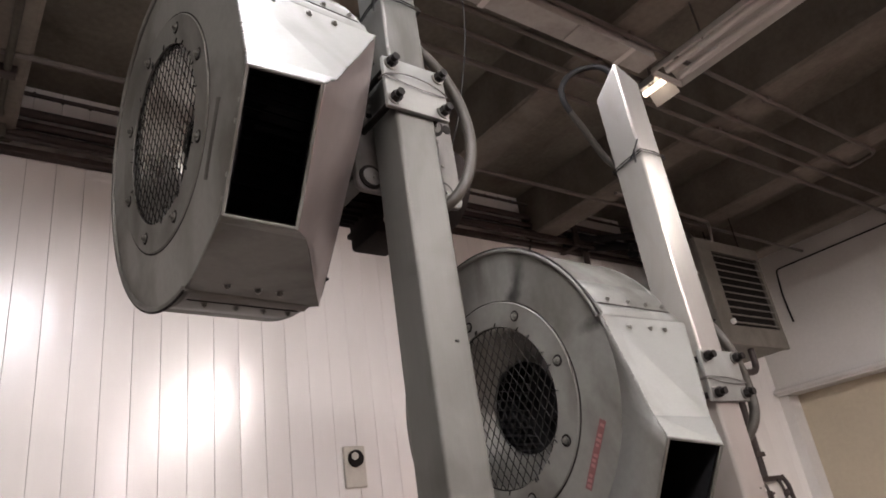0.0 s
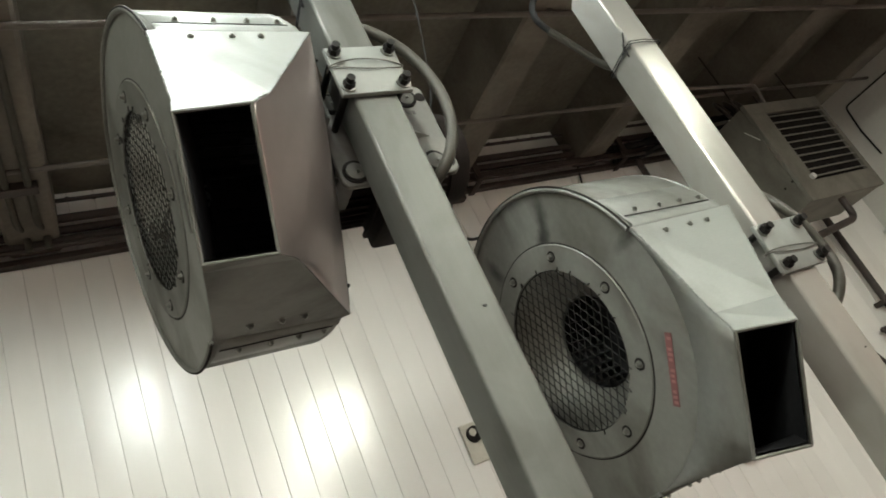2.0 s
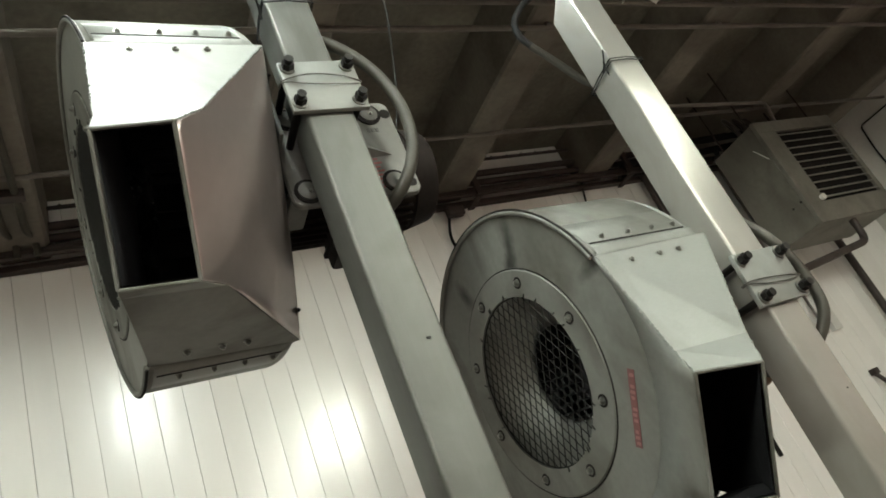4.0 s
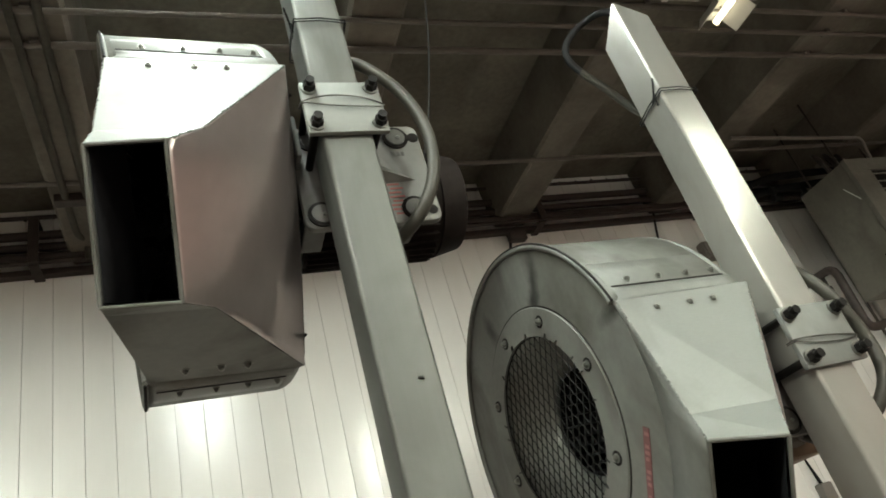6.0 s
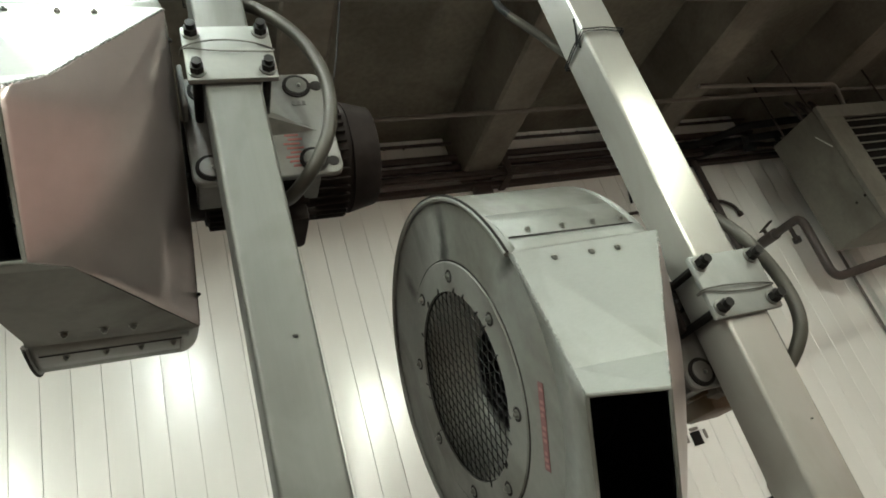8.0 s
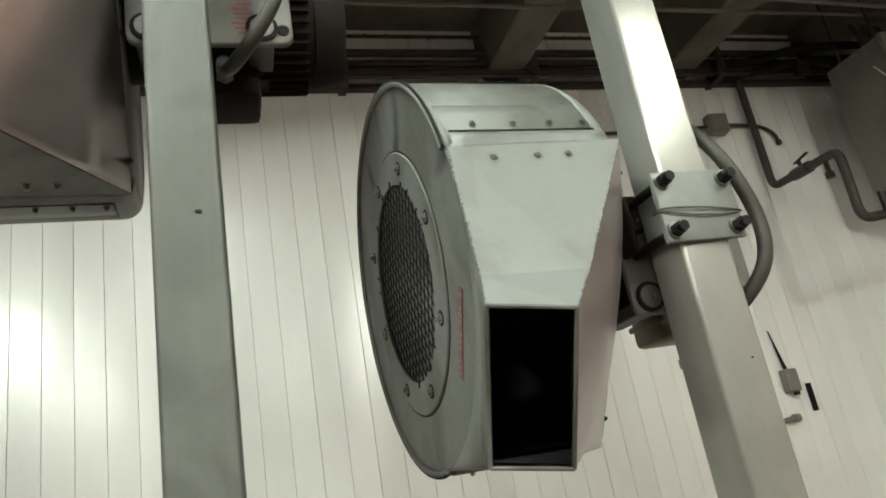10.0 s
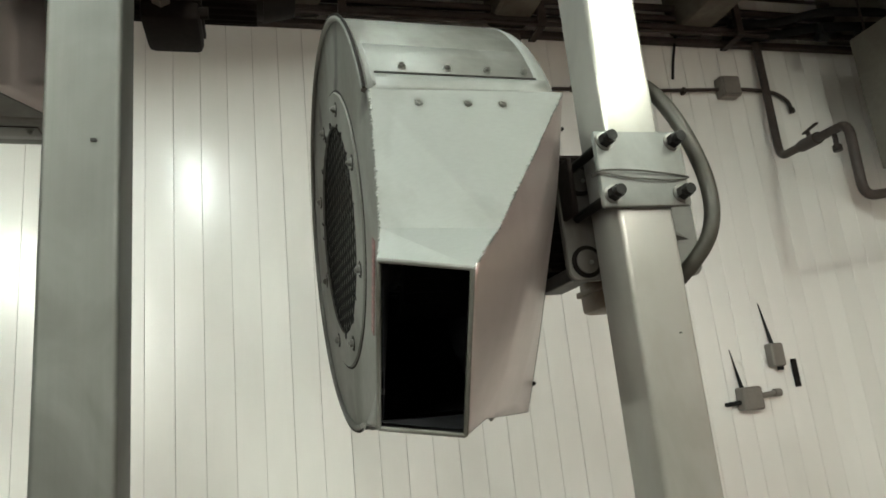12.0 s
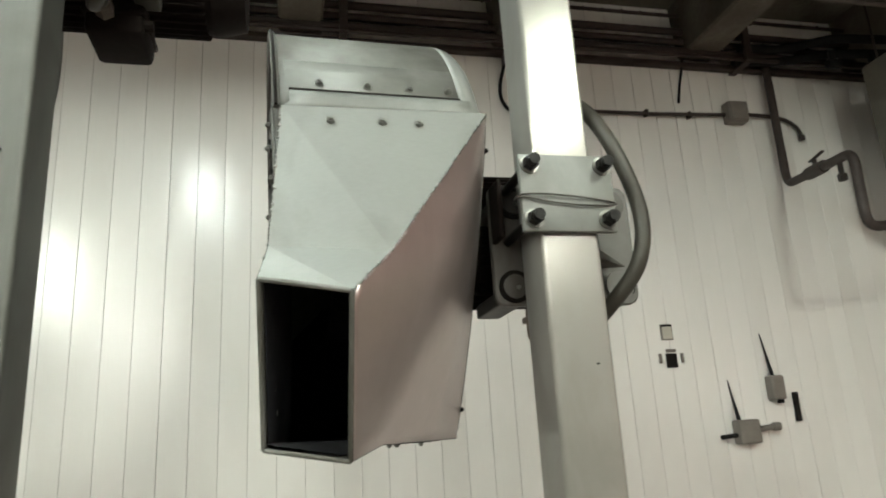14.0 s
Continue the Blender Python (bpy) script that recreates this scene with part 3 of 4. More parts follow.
def blower(m, shift, yaw, boxmat, out, label, tag=LABEL, length=0.35, drop=0.152, reach=0.150, lean=1.0, eye=(0, 0.018, 0.003), tag_at=(-0.180, -0.111), sidemat=None, conemat=None):
    """A centrifugal blower with its motor; shift: the clamp's place against the housing."""
    ob = thing("centrifugal_blower", label, "blower", "blowers", m=m)
    LEAN[0], EYE = lean, Vector(eye)
    NL[5] = on_arc(A2, -0.120)
    N = 28
    knots = [0, 0.25, 0.32, 0.68, 0.75, 1.0]
    arcs = [A1 + (A2 - A1) * i / N for i in range(N + 1)]
    # round band from the upper seam over the back to the lower seam
    back = [A1 - (2 * math.pi - (A2 - A1)) * i / 56 for i in range(57)]
    bm = sheet(bmesh.new(), [on_arc(a, -HALF - 0.004) for a in back], [on_arc(a, HALF - 0.026) for a in back])
    solid(part("drum_shell", bm, HOUSING, ob, "curved brushed steel band", 40), 0.003)
    bm = bmesh.new()
    bend = [(HALF - 0.0262 + 0.032 * math.sin(q), R + 0.001 - 0.024 * (1 - math.cos(q))) for q in [radians(15 * k) for k in range(7)]]
    for (x0, r0), (x1, r1) in zip(bend, bend[1:]):
        sheet(bm, [on_arc(a, x0, r0) for a in back], [on_arc(a, x1, r1) for a in back])
    solid(part("shoulder", bm, HOUSING_TOP, ob, "bright rounded shoulder of the drum", 50), 0.002)
    # inlet side with its round hole
    bm = bmesh.new()
    full = [2 * math.pi * i / 72 for i in range(73)]
    sheet(bm, [on_arc(a, -HALF + 0.002, R - 0.001) for a in full], [EYE + on_arc(a, -HALF - 0.001, 0.156) for a in full])
    solid(part("inlet_side", bm, sidemat or HOUSING, ob, "grey steel side with a round inlet"), 0.003, 1)
    bm = sheet(bmesh.new(), [on_arc(a, -HALF) for a in arcs], along(NL, knots, N))
    solid(part("nozzle_side", bm, HOUSING, ob, smooth=30), 0.003)
    def rim_line(u):
        return NR[0].lerp(NR[5], u) + Vector((0.004 * math.sin(math.pi * u), -0.006 * math.sin(math.pi * u), 0))

    def fold_row(edge, fold, rim):
        a, b = [p.lerp(q, 0.70) for p, q in zip(edge, fold)], [q.lerp(c, 0.45) for q, c in zip(fold, rim)]
        c = [0.28 * p + 0.44 * q + 0.28 * w for p, q, w in zip(a, fold, b)]
        return [edge, [p.lerp(q, 0.05) for p, q in zip(edge, fold)], [p.lerp(q, 0.64) for p, q in zip(edge, fold)], a, [p.lerp(q, 0.55) + 0.04 * (w - p) for p, q, w in zip(a, c, b)], c, [q.lerp(w, 0.45) for q, w in zip(c, b)], b, rim]

    chord = [rim_line(i / N) for i in range(N + 1)]
    fold = [NR[0].lerp(TIP, i / N) for i in range(N + 1)]
    edge = along(NR[:5] + [TIP], [0, 0.34, 0.44, 0.82, 0.93, 1.0], N)
    # the sheet bulges a little along its bend
    bulged = [p + SIDE * 0.024 * math.sin(math.pi * i / N) for i, p in enumerate(fold)]
    rows = fold_row(edge, bulged, chord)
    bm = bmesh.new()
    for p, q in zip(rows, rows[1:]):
        sheet(bm, p, q)
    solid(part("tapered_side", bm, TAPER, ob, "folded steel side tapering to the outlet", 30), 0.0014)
    bm = bmesh.new()
    vs = [bm.verts.new(p) for p in (NL[0], NR[0], NR[1], NL[1], NR[2], NL[2])]
    for q in ((0, 1, 2), (0, 2, 3), (3, 2, 4), (3, 4, 5)):
        bm.faces.new([vs[k] for k in q])
    solid(part("top_plate", bm, HOUSING_TOP, ob, "bright sheet top of the nozzle, creased across"), 0.003)
    bm = bmesh.new()
    vs = [bm.verts.new(p) for p in (NL[5], NR[5], NR[4], NL[4], NR[3], NL[3])]
    for q in ((0, 1, 2), (0, 2, 3), (3, 2, 4), (3, 4, 5)):
        bm.faces.new([vs[k] for k in q])
    solid(part("bottom_plate", bm, HOUSING, ob, "creased steel underside of the nozzle"), 0.003)
    rearhalf = [on_arc(a, HALF + 0.005, R - 0.0225) for a in back]
    foot = [rim_line(i / 56) for i in range(57)]
    solid(part("motor_side", sheet(bmesh.new(), rearhalf, foot), HOUSING, ob, smooth=40), 0.003)
    for u in (0.10, 0.52, 0.90):
        hexbolt(ob, rim_line(u) + Vector((0.001, 0, 0)), (1, -0.3, 0), 0.0042, BLACKBOLT)
    # black lining added so the outlet reads as deep shade
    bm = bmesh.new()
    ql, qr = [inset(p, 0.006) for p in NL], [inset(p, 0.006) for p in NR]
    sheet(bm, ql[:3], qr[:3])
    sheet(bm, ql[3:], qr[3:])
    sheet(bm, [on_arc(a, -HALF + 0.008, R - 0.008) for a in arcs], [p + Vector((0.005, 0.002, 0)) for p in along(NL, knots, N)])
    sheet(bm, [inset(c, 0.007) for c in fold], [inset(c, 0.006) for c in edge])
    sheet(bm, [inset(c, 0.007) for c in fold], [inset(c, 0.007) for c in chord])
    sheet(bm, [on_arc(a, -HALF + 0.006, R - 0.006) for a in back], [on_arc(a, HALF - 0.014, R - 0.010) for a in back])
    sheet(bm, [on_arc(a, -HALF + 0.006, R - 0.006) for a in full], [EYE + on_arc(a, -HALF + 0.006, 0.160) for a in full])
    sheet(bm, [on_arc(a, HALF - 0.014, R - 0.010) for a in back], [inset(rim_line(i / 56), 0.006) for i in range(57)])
    part("lining", bm, DARKIN, ob, "black lining put in for the outlet's deep shade", 40)
    for u, v in ((0.14, 0.015), (0.28, 0.02), (0.70, 0.012), (0.86, 0.02)):
        p = ql[2].lerp(ql[3], u) + Vector((0.004 + v * 0.25, 0.02 + v, 0.01))
        part("rivet", rod(bmesh.new(), p, p + Vector((0.004, 0, 0)), 0.0035, 8), BOLT, ob, "dull rivet inside the outlet")
    # rims
    bm = sweep(bmesh.new(), [on_arc(a, -HALF - 0.003, R + 0.001) for a in back], 0.0045, 8)
    part("rim", bm, HOUSING, ob, "rolled steel rim", 50)
    bm = sweep(bmesh.new(), [on_arc(a, -HALF - 0.004, R + 0.0058) for a in back], 0.0022, 6)
    part("rim_outline", bm, DARKGAP, ob, "dark line behind the rim", 50)
    # the outlet's folded edge
    bm = bmesh.new()
    for a, b in ((NL[2], NR[2]), (NR[2], NR[3]), (NR[3], NL[3]), (NL[3], NL[2])):
        rod(bm, a, b, 0.0026, 8)
    part("outlet_edge", bm, HOUSING, ob, smooth=40)
    # weld beads along the nozzle's top edges
    rnd = random.Random(5)
    for a, b, c in ((NL[0], NL[1], NL[2]), (NR[0], NR[1], NR[2])):
        bm = bmesh.new()
        for p, q in ((a, b), (b, c)):
            n = int((q - p).length / 0.0042)
            for i in range(n):
                o = p.lerp(q, (i + 0.5) / n) + Vector([rnd.uniform(-0.0008, 0.0008) for _ in range(3)])
                bmesh.ops.create_icosphere(bm, subdivisions=1, radius=rnd.uniform(0.0016, 0.0027), matrix=Matrix.Translation(o))
        part("weld_bead", bm, HOUSING_TOP, ob, "uneven weld bead along the nozzle edge", 60)
    # lapped flaps from the nozzle plates over the band ends
    # upper flap in the paler lit colour, lower flap in the darker one
    for a0, s, p, q, mat in ((A1, -1, NL[0], NR[0], HOUSING_TOP), (A2, 1, NL[5], NR[5], HOUSING)):
        xs = [-0.112 + 0.222 * k / 8 for k in range(9)]
        rows = [[p.lerp(q, k / 8) for k in range(9)]]
        rows += [[on_arc(a0 + s * radians(d), x, R + h) for x in xs] for d, h in ((1.2, 0.0042), (3.0, 0.0046), (4.6, 0.0048))]
        bm = bmesh.new()
        for u, v in zip(rows, rows[1:]):
            sheet(bm, u, v)
        solid(part("seam_flap", bm, mat, ob, "sheet flap lapped over the drum", 50), 0.0012)
    # seam lips across the band ends
    for a0, s in ((A1, -1), (A2, 1)):
        lip = [(a0 + s * radians(d), R + h) for d, h in ((1.2, 0.0038), (4, 0.0042), (8, 0.0042), (12, 0.0030), (17, 0.0012))]
        bm = sheet(bmesh.new(), [on_arc(a, -HALF + 0.008, r) for a, r in lip], [on_arc(a, HALF - 0.028, r) for a, r in lip])
        # higher blower's strip is paler: its overhead lamp light is in the colour
        solid(part("seam_strip", bm, HOUSING_TOP if drop > 0.14 else HOUSING, ob, smooth=30), 0.001)
        line = [a0 + s * radians(d) for d in (4.6, 5.1)]
        bm = sheet(bmesh.new(), [on_arc(a, -HALF + 0.012, R + 0.0056) for a in line], [on_arc(a, HALF - 0.026, R + 0.0056) for a in line])
        solid(part("seam_line", bm, DARKGAP, ob, "dark open seam"), 0.001)
        ax = a0 + s * radians(7.3)
        for x in (-0.076, -0.018, 0.035, 0.085):
            hexbolt(ob, on_arc(ax, x, R + 0.0045), (0, math.cos(ax), math.sin(ax)), 0.0055)
    n1 = (NR[0] - NL[0]).cross(NL[1] - NL[0]).normalized()
    n1 = n1 if n1.y < 0 else -n1
    for u, v in ((0.24, 0.12), (0.50, 0.12), (0.69, 0.12)):
        p = NL[0].lerp(NR[0], u).lerp(NL[1].lerp(NR[1], u), v)
        hexbolt(ob, p + n1 * 0.001, n1, 0.0066)
    for u in (0.26, 0.50, 0.68):
        p = NL[5].lerp(NR[5], u).lerp(NL[4].lerp(NR[4], u), 0.16)
        hexbolt(ob, p + Vector((0, 0, -0.001)), (0, 0, -1), 0.0066)
    # inlet flange with its bolts, guard and cone
    bm = bmesh.new()
    face, rear = -HALF - 0.006, -HALF - 0.001
    rings = [(0.154, rear), (0.154, face), (0.201, face), (0.203, face + 0.002), (0.203, rear)]
    for (r0, x0), (r1, x1) in zip(rings, rings[1:]):
        sheet(bm, [EYE + on_arc(a, x0, r0) for a in full], [EYE + on_arc(a, x1, r1) for a in full])
    flange = part("inlet_flange", bm, HOUSING, ob, "flat steel inlet ring", 30)
    for k in range(8):
        a = radians(29.5 + 45 * k)
        o = EYE + on_arc(a, face, 0.179)
        part("bolt_ring", rod(bmesh.new(), o + Vector((-0.0006, 0, 0)), o + Vector((0.001, 0, 0)), 0.0108, 18), DARKGAP, flange, "dark ring round the bolt")
        hexbolt(flange, o, (-1, 0, 0), 0.0068)
    # dark ring painted in for the flange's shadow line
    bm = sweep(bmesh.new(), [EYE + on_arc(a, -HALF - 0.0018, 0.2042) for a in full[:-1]], 0.0022, 6, True)
    part("flange_shade", bm, DARKGAP, ob, "dark ring for the shade round the inlet flange", 60)
    for k in range(18):
        a = radians(rnd.uniform(-20, 300))
        part("wire_end", rod(bmesh.new(), EYE + on_arc(a, face - 0.001, 0.153), EYE + on_arc(a + 0.02, face - 0.001, 0.161), 0.0012, 5), WIRE, flange)
    bm = bmesh.new()
    cone = [(0.153, -HALF), (0.146, -HALF + 0.010), (0.122, -HALF + 0.036), (0.104, -HALF + 0.056), (0.094, -HALF + 0.066), (0.091, -HALF + 0.075)]
    for (r0, x0), (r1, x1) in zip(cone, cone[1:]):
        sheet(bm, [EYE + on_arc(a, x0, r0) for a in full], [EYE + on_arc(a, x1, r1) for a in full])
    bmesh.ops.remove_doubles(bm, verts=bm.verts, dist=1e-5)
    solid(part("inlet_cone", bm, conemat or CONE, ob, "polished spun inlet cone", 60), 0.002)
    guard = part("inlet_guard", sweep(bmesh.new(), [EYE + on_arc(a, -HALF - 0.001, 0.153) for a in full[:-1]], 0.0016, 6, True), WIRE, ob, "woven wire inlet guard", 60)
    pitch, rg = 0.0165, 0.154
    for s in (-1, 1):
        d = Vector((0, math.cos(radians(90 + s * 32)), math.sin(radians(90 + s * 32))))
        e = Vector((0, -d.z, d.y))
        for k in range(-9, 10):
            o = k * pitch
            if abs(o) >= rg - 0.004:
                continue
            h = math.sqrt(rg * rg - o * o)
            bm = rod(bmesh.new(), leaned(EYE + e * o - d * h + Vector((-HALF - 0.0015 * (s + 1), 0, 0))), leaned(EYE + e * o + d * h + Vector((-HALF - 0.0015 * (s + 1), 0, 0))), 0.0010, 5)
            part("guard_wire", bm, WIRE, guard)
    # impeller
    # the wheel takes the same painted interior shade
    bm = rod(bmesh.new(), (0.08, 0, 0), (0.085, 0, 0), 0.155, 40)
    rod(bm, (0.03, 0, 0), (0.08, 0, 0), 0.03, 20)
    wheel = part("impeller", bm, DARKIN, ob, "blower wheel in the same painted shade", 30)
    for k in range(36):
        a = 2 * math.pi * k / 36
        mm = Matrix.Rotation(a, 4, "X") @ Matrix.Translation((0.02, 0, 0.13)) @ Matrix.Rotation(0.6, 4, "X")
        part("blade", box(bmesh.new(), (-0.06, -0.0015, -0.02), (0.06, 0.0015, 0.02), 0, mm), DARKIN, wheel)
    # red label on the inlet side
    spot = pose(-HALF - 0.0035, *tag_at, 31, 0, 0)
    bm = box(bmesh.new(), (0.0004, -0.0065, -0.060), (0.0012, 0.0065, 0.060), 0, spot)
    for v in bm.verts:
        v.co = leaned(v.co)
    lab = part("warning_label", bm, tag, ob, "narrow red label with pale unreadable print" if tag is LABEL else "faded grey label strip")
    bm = bmesh.new()
    for k in range(13):
        if k % 4 != 3:
            box(bm, (0.0001, -0.0052 + 0.001 * (k % 3), -0.056 + 0.0087 * k), (0.0004, 0.0035 + 0.001 * (k % 2), -0.051 + 0.0087 * k), 0, spot)
    for v in bm.verts:
        v.co = leaned(v.co)
    part("label_print", bm, LABELBAR if tag is LABEL else PLATE, lab)

    for child in ob.children:
        child.matrix_basis = pose(0, 0, 0, 0, 0, yaw) @ pose(0, 0, 0, TILT, 0, 0)
    # motor, mounting plate and clamp; local axes at the clamp's centre
    c = Vector(shift)
    bx = 0.018 if drop < 0.14 else 0.0
    mb = rod(bmesh.new(), (HALF + 0.006, 0, 0), (HALF + 0.05, 0, 0), 0.085, 32)
    rod(mb, (HALF + 0.05, 0, 0), (HALF + length - 0.05, 0, 0), 0.098, 40)
    rod(mb, (HALF + length - 0.05, 0, 0), (HALF + length, 0, 0), 0.102, 40, 0.090)
    motor = part("motor", mb, MOTOR, ob, "dark painted electric motor", 40)
    for k in range(40):
        a = 2 * math.pi * k / 40
        part("cooling_fin", box(bmesh.new(), (HALF + 0.055, -0.0015, 0.092), (HALF + length - 0.06, 0.0015, 0.107), 0, Matrix.Rotation(a, 4, "X")), MOTOR, motor)
    bm = box(bmesh.new(), (c.x + bx + 0.022, -0.060, -0.156), (c.x + bx + 0.104, 0.040, -0.089), 0.010)
    box(bm, (c.x + bx + 0.019, -0.063, -0.126), (c.x + bx + 0.107, 0.043, -0.116), 0.002)
    rod(bm, (c.x + bx + 0.100, -0.045, -0.135), (c.x + bx + 0.116, -0.045, -0.135), 0.009, 10)
    tb = part("terminal_box", bm, boxmat, motor, "dark terminal box under the motor", 30)
    part("cable_gland", rod(rod(bmesh.new(), (c.x + 0.052, -0.055, -0.125), (c.x + 0.052, -0.085, -0.125), 0.014, 6), (c.x + 0.052, -0.08, -0.125), (c.x + 0.052, -0.098, -0.125), 0.011, 14), PLASTIC, tb)
    yb = c.y + 0.112
    bm = rounded_plate(bmesh.new(), (c.x - 0.072, c.z - drop), (c.x + reach, c.z + 0.048), yb, yb + 0.012, 0.016)
    plate = part("mounting_plate", bm, MOUNT, ob, "grey cast mounting plate behind the post", 30)
    if drop > 0.14:
        for k in range(9):
            z = c.z - 0.070 - 0.0082 * k
            part("red_mark", box(bmesh.new(), (c.x + 0.066 + 0.004 * (k % 3), yb - 0.0008, z), (c.x + 0.096 - 0.005 * (k % 2), yb + 0.0005, z + 0.0035), 0, pose(0, 0, 0)), REDMARK, plate, "faded red marking")
        for k in range(3):
            part("cast_mark", box(bmesh.new(), (c.x + 0.094 + 0.008 * k, yb - 0.001, c.z - 0.018), (c.x + 0.099 + 0.008 * k, yb + 0.0005, c.z - 0.010)), PLATE, plate)
    for dx, dz in ((-0.044, 0.026 - drop), (0.107, 0.026 - drop), (0.107, 0.020), (-0.038, 0.020)):
        bare = drop < 0.14 and dx > 0
        bm = rod(bmesh.new(), (c.x + dx, yb - 0.005, c.z + dz), (c.x + dx, yb, c.z + dz), 0.0205 if bare else 0.0165, 24)
        part("boss", bm, MOUNT if dz < 0 else PLATE, plate, "round grey boss" if dz < 0 else "dark oily boss", 30)
        hexbolt(plate, (c.x + dx + 0.003, yb - 0.005, c.z + dz - 0.002), (0, -1, 0), 0.0045, BOLT, False, "boss_screw")
        if not bare:
            part("boss_ring", rod(bmesh.new(), (c.x + dx, yb - 0.003, c.z + dz), (c.x + dx, yb - 0.0005, c.z + dz), 0.0225, 24), DARKGAP, plate, "dark rubber ring")
        # slot and hole are near-black discs, their shade put into the colour
        if dz > 0 and dx > 0 and drop > 0.14:
            part("keyhole_slot", box(rod(bmesh.new(), (c.x + dx + 0.032, yb - 0.0012, c.z + dz), (c.x + dx + 0.032, yb + 0.002, c.z + dz), 0.010, 16), (c.x + dx + 0.015, yb - 0.001, c.z + dz - 0.006), (c.x + dx + 0.032, yb + 0.002, c.z + dz + 0.006)), DARKGAP, plate, "dark keyhole slot")
    part("plate_hole", rod(bmesh.new(), (c.x + reach - 0.014, yb - 0.0008, c.z - drop + 0.022), (c.x + reach - 0.014, yb + 0.002, c.z - drop + 0.022), 0.009, 18), DARKGAP, plate)
    bm = bmesh.new()
    a, b, d = (c.x + 0.046, yb, c.z - 0.02), (c.x + 0.122, yb, c.z - 0.07), (c.x + 0.046, yb - 0.022, c.z - 0.055)
    vs = [bm.verts.new(q) for q in (a, b, d, (c.x + 0.046, yb, c.z - 0.075))]
    for tri in ((0, 1, 2), (0, 2, 3), (1, 3, 2), (0, 3, 1)):
        bm.faces.new([vs[i] for i in tri])
    part("gusset", bm, MOUNT, plate, "wedge-shaped rib")
    for lo, hi in (((-0.066, -0.12), (-0.03, -0.10)), ((0.09, -0.12), (0.126, -0.10)), ((-0.066, 0.01), (-0.03, 0.03))):
        part("motor_foot", box(bmesh.new(), (c.x + lo[0], yb + 0.010, c.z + lo[1]), (c.x + hi[0], yb + 0.12, c.z + hi[1]), 0.003), PLATE, plate)
    bm = box(bmesh.new(), (c.x - 0.072, yb - 0.040, c.z - 0.040), (c.x - 0.064, yb - 0.001, c.z + 0.040), 0.003)
    part("bearing_pad", bm, HOUSING_TOP if drop > 0.14 else MOTOR, plate, "bright steel pad beside the post" if drop > 0.14 else "dark brown pad beside the post")
    yf = c.y + 0.008
    bm = box(bmesh.new(), (c.x - 0.062, yf, c.z - 0.051), (c.x + 0.062, yf + 0.010, c.z + 0.050), 0.0025)
    clamp = part("clamp_plate", bm, HOUSING_TOP, ob, "worn steel clamp plate", 30)
    for sx in (-1, 1):
        for sz in (-1, 1):
            p = Vector((c.x + sx * 0.0485, yf, c.z + sz * 0.0355))
            bm = rod(bmesh.new(), p + Vector((0, -0.003, 0)), p, 0.0122, 18)
            part("washer", bm, BOLT, clamp, smooth=30)
            bm = rod(bmesh.new(), p + Vector((0, -0.013, 0)), p + Vector((0, -0.0025, 0)), 0.0098, 6)
            rod(bm, p + Vector((0, -0.022, 0)), p + Vector((0, -0.012, 0)), 0.0072, 12, 0.0058)
            part("clamp_nut", bm, BLACKBOLT, clamp, "dark oiled nut on a threaded rod", 30)
            bm = rod(bmesh.new(), p + Vector((0, 0.008, 0)), (p.x, yb + 0.002, p.z), 0.0065, 12)
            part("clamp_rod", bm, BLACKBOLT, clamp, "dark threaded rod past the post", 30)
    bm = bmesh.new()
    wz, arch = (c.z - 0.008, 0.003) if drop < 0.14 else (c.z + 0.006, 0.012)
    loop = smooth_path([(c.x - 0.067, yf + 0.012, wz + 0.002), (c.x - 0.060, yf - 0.002, wz + 0.004), (c.x - 0.02, yf - 0.0045, wz + arch), (c.x + 0.03, yf - 0.0035, wz + arch - 0.004), (c.x + 0.063, yf - 0.001, wz - 0.006), (c.x + 0.03, yf - 0.0035, wz - 0.010), (c.x - 0.02, yf - 0.0035, wz - 0.007), (c.x - 0.060, yf - 0.002, wz), (c.x - 0.067, yf + 0.012, wz)])
    sweep(bm, loop, 0.0012, 6)
    part("wire_loop", bm, PLATE, clamp, "thin dark wire round the clamp", 50)
    # supply hose
    low, near = 0.158 - drop, 0.020 if drop < 0.14 else 0.0
    pts = [(c.x + 0.020, c.y + 0.090, c.z + 0.175), (c.x + 0.058, c.y + 0.058, c.z + 0.140), (c.x + out + 0.105 - near * 0.3, c.y + 0.050 - near, c.z + 0.070), (c.x + out + 0.131 - near * 0.3, c.y + 0.050 - near, c.z - 0.016), (c.x + out + 0.122 - near * 0.3, c.y + 0.055 - near, c.z - 0.105 + low * 0.6), (c.x + out + 0.088, c.y + 0.075, c.z - 0.168 + low), (c.x + 0.060, c.y + 0.13, c.z - 0.185 + low), (c.x + 0.052, -0.09, -0.125)]
    bm = sweep(bmesh.new(), smooth_path(pts, 8), 0.0105, 12)
    part("supply_hose", bm, HOSE, ob, "grey flexible supply hose", 60)
    return ob


F2, F1 = Vector((0.041, 1.3582, 1.7462)), Vector((-0.597, 1.3505, 2.2003))
blower(pose(*F2), Vector((0.2825, 1.0760, 1.734)) - F2, 1.6, LITBROWN, -0.018, "grey steel centrifugal blower clamped to the open-topped post", length=0.24, drop=0.123, reach=0.136, lean=0.55, eye=(0, -0.006, -0.009), tag_at=(-0.216, -0.129), sidemat=STAINED)
